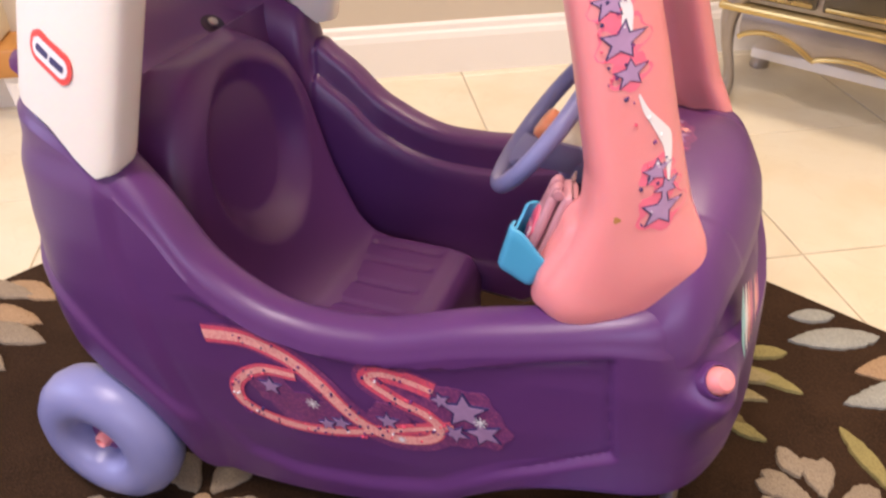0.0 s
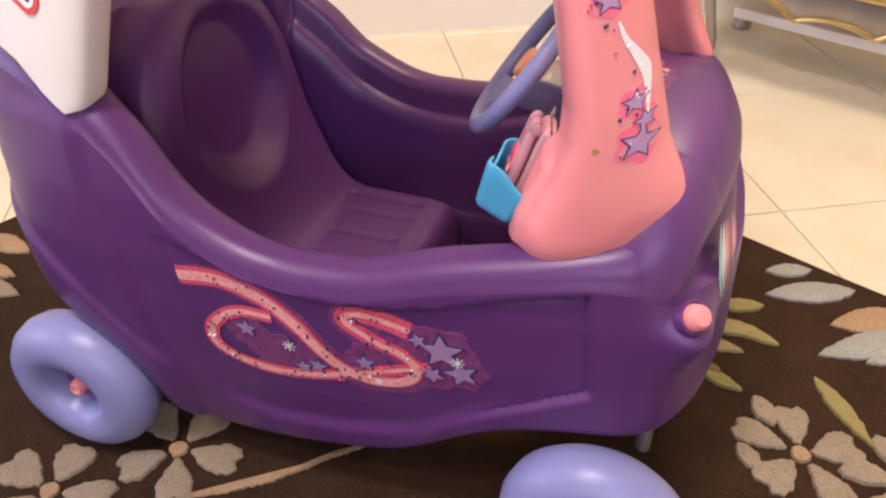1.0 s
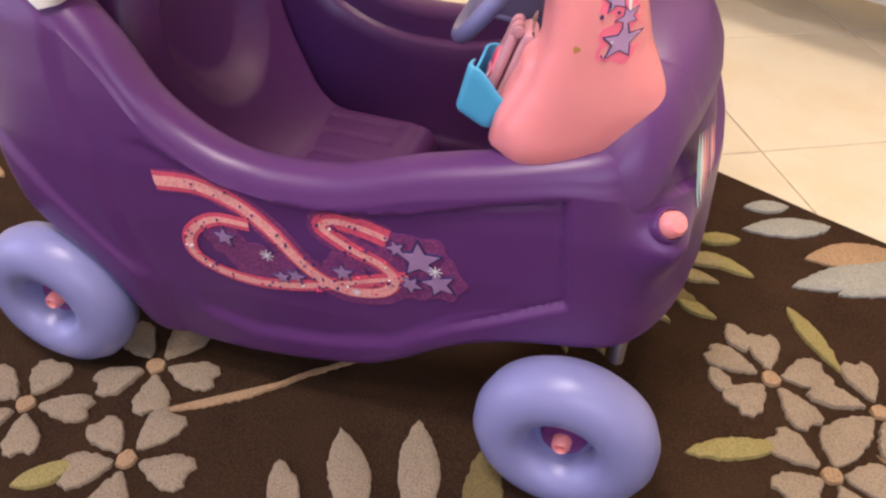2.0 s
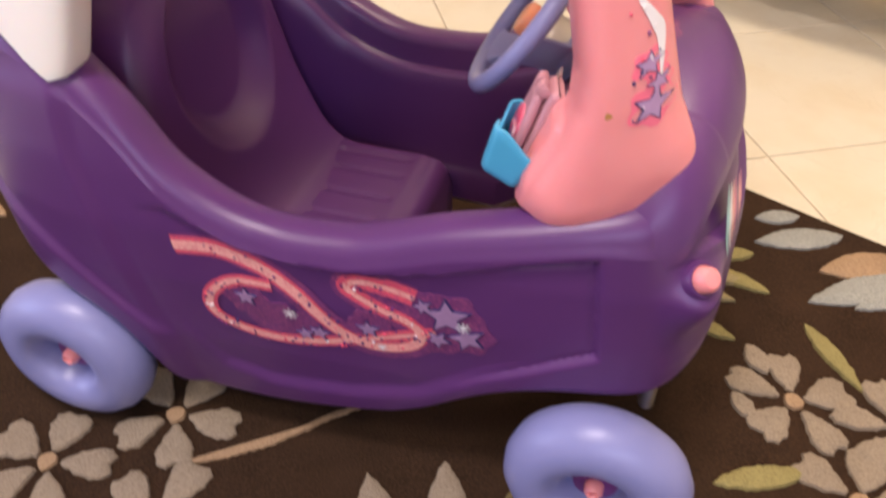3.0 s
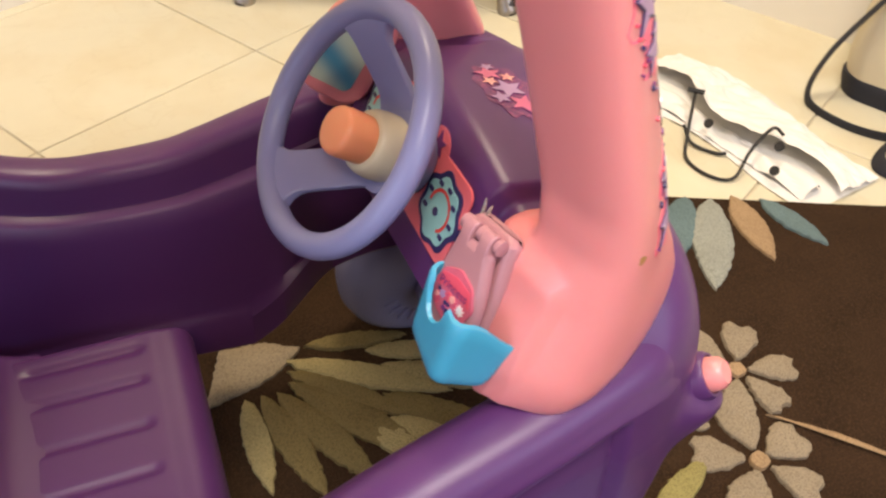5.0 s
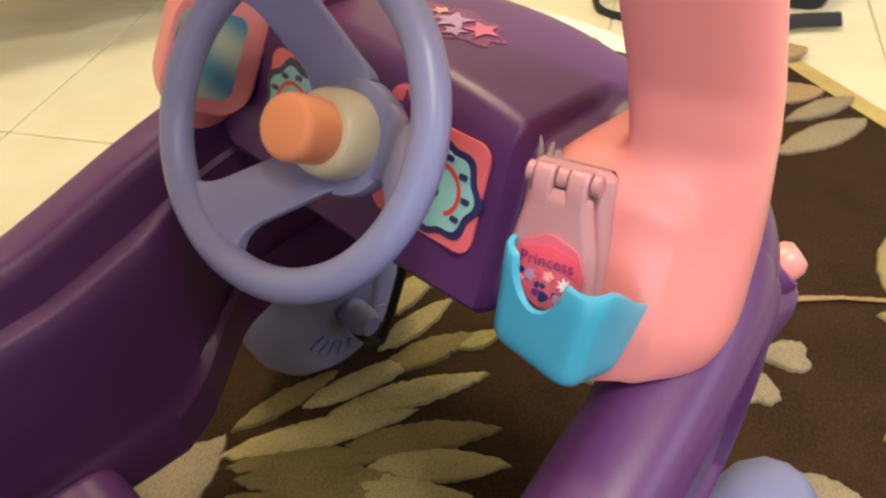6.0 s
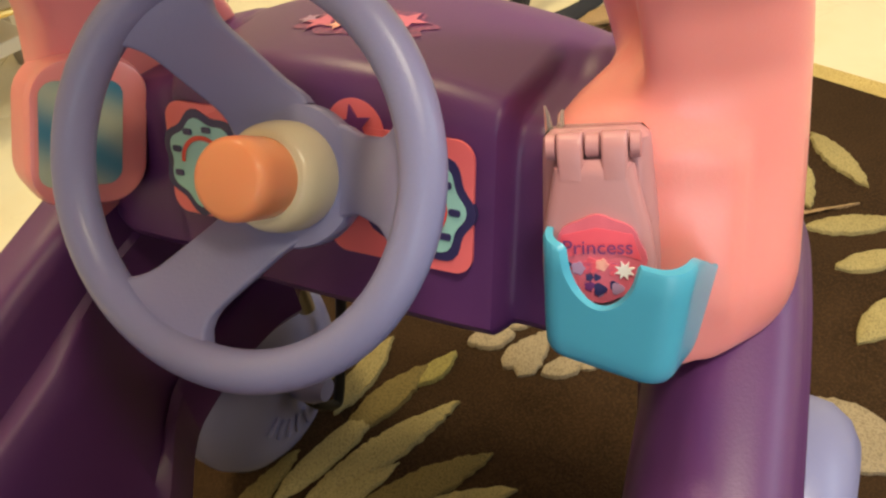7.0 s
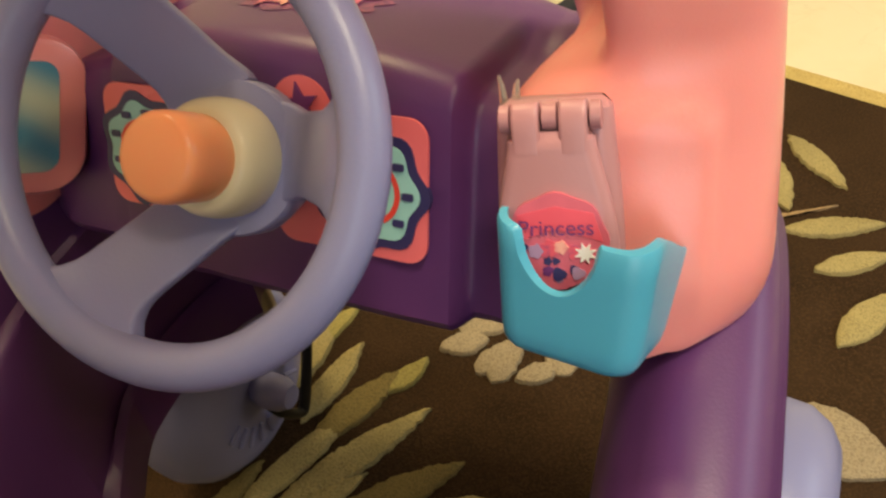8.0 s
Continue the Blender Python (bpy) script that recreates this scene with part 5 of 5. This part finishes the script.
def bag_sheet(height, top, spread):
    def place(u, v):
        p = BM0.lerp(BM1, u) + BD * (v * (0.92 + 0.1 * math.sin(5 * u)))
        hill = math.sin(math.pi * min(1, max(0, u * 0.96 + 0.02))) ** 0.5
        z = height * hill * (1 - v) ** 0.55 if top else 0.001
        cr = 0.012 * noise.noise((p.x * 16, p.y * 16, 3.0 if top else 1.0)) + 0.006 * noise.noise((p.x * 41, p.y * 41, 2.0))
        z += abs(cr) * (1 if top else 0.25)
        p = p + BD.normalized() * (spread * (1 - v) * (0.6 + 0.4 * math.sin(9 * u)))
        return (p.x, p.y, -0.0115 + z)
    return grid(place, 70, 26)


part("bag_back", bag_sheet(0.0, False, -0.012), "paper", bag, "white paper underside", False)
part("bag_front", bag_sheet(0.036, True, 0.060), "paper", bag, "creased white paper face", False)
def fold_place(u, v):
    p = BM0.lerp(BM1, 0.04 + 0.9 * u) + BD.normalized() * (0.004 + 0.038 * v)
    return (p.x, p.y, -0.0095 + 0.014 * math.sin(math.pi * v) * (0.6 + 0.4 * math.sin(7 * u + 1)) + 0.01 * abs(noise.noise((p.x * 30, p.y * 30, 7))))
part("bag_gusset", grid(fold_place, 60, 14), "paper", bag, "folded grey-white gusset", False)
def nudge(p):
    return (p[0] - 0.012, p[1] - 0.020, -0.0085 + (p[2] + 0.0085) * 0.8)


for pts in (((0.742, 0.424, 0.048), (0.728, 0.408, 0.044), (0.704, 0.376, 0.010), (0.686, 0.346, -0.008), (0.692, 0.306, -0.008), (0.718, 0.290, -0.006), (0.750, 0.308, 0.022), (0.788, 0.320, 0.045), (0.798, 0.308, 0.038)), ((0.716, 0.400, 0.006), (0.712, 0.372, -0.006), (0.730, 0.345, -0.008), (0.742, 0.338, -0.006))):
    part("cord_handle", tube(curve([nudge(p) for p in pts], 50), 0.0023, 8), "cord", bag, "black cord handle")
part("cord_knot", tube([nudge((0.733, 0.431, 0.050)), nudge((0.749, 0.415, 0.051))], 0.0034, 8), "cord", bag)
for at in ((0.738, 0.380, 0.020), (0.757, 0.268, 0.016), (0.778, 0.292, 0.036)):
    part("eyelet", lathe([(0, 0.0065), (0.002, 0.006), (0.002, 0.0)], nudge(at), (-0.75, -0.2, 0.6), 14), "cord", bag, "dark eyelet")

# ---- tote bag ----
tote = thing("tote_bag", (1.10 * U, 0.30 * U, FLOOR), "cream canvas tote bag with navy straps on the tiles", "bag")


def tote_ring(z, grow):
    out = []
    for a, b in round_rect(0.12 * grow, 0.30 * grow, 0.035, 6):
        p = Vector((1.115, 0.300, 0)) + Vector((0.90, 0.43, 0)) * a + Vector((-0.43, 0.90, 0)) * b
        wob = 0.010 * noise.noise((p.x * 12, p.y * 12, z * 9))
        out.append((p.x + wob, p.y + wob, z))
    return out


part("bag_body", loft([tote_ring(z, g) for z, g in ((-0.0115, 0.94), (0.0, 1.0), (0.05, 1.05), (0.11, 1.04), (0.18, 0.98), (0.25, 0.92), (0.28, 0.90))]), "canvas", tote, "slouched cream canvas body")
part("base_band", loft([tote_ring(z, g) for z, g in ((-0.0112, 1.0), (0.006, 1.035), (0.018, 1.045), (0.020, 1.02))]), "navy", tote, "navy bound base")
for pts in (((1.02, 0.35, 0.26), (1.00, 0.38, 0.16), (0.955, 0.405, 0.06), (0.925, 0.39, 0.0), (0.930, 0.33, -0.008), (0.968, 0.275, -0.006), (1.02, 0.262, 0.0)), ((1.03, 0.20, 0.26), (1.00, 0.225, 0.14), (0.965, 0.250, 0.03), (0.930, 0.250, -0.004), (0.905, 0.222, -0.003), (0.925, 0.185, 0.003), (0.975, 0.165, 0.002), (1.03, 0.15, 0.004), (1.08, 0.10, 0.004))):
    part("strap", tube(curve(pts, 60), 0.0105, 10, False, 0.22), "navy", tote, "flat navy webbing strap")

# ---- floor and its tiles, last ----
floor_ob = wall_piece("floor", W_ - 0.1, E_ + 0.1, S_ - 0.1, N_ + 0.1, FLOOR - 0.06, FLOOR - 0.0035, "grout", "cream porcelain tile floor with thin joints")
PITCH = 0.355 * U
A0, B0 = 0.565 * U, 0.219 * U
proto = block(-PITCH / 2 + 0.0014, PITCH / 2 - 0.0014, -PITCH / 2 + 0.0014, PITCH / 2 - 0.0014, -0.010, 0.0, 0.0012, 1)
proto_me = None
ia0, ia1 = int((W_ - A0) / PITCH) - 1, int((E_ - A0) / PITCH) + 1
ib0, ib1 = int((S_ - B0) / PITCH) - 1, int((N_ - B0) / PITCH) + 1
spin = math.atan2(E1.y, E1.x)
for ia in range(ia0, ia1 + 1):
    for ib in range(ib0, ib1 + 1):
        a, b = A0 + (ia + 0.5) * PITCH, B0 + (ib + 0.5) * PITCH
        if not (W_ - 0.2 < a < E_ + 0.2 and S_ - 0.2 < b < N_ + 0.2):
            continue
        if proto_me is None:
            first = shape("tile", proto[0], proto[1], "tile", None, "", False, 1.0)
            proto_me = first.data
            ob = first
        else:
            ob = new("tile", proto_me)
        c = room(a, b, FLOOR)
        tw = random.Random(ia * 97 + ib)
        ob.parent = floor_ob
        ob.matrix_basis = Matrix.Translation(c) @ Matrix.Rotation(spin, 4, 'Z') @ Euler((tw.uniform(-0.0008, 0.0008), tw.uniform(-0.0008, 0.0008), 0)).to_matrix().to_4x4()
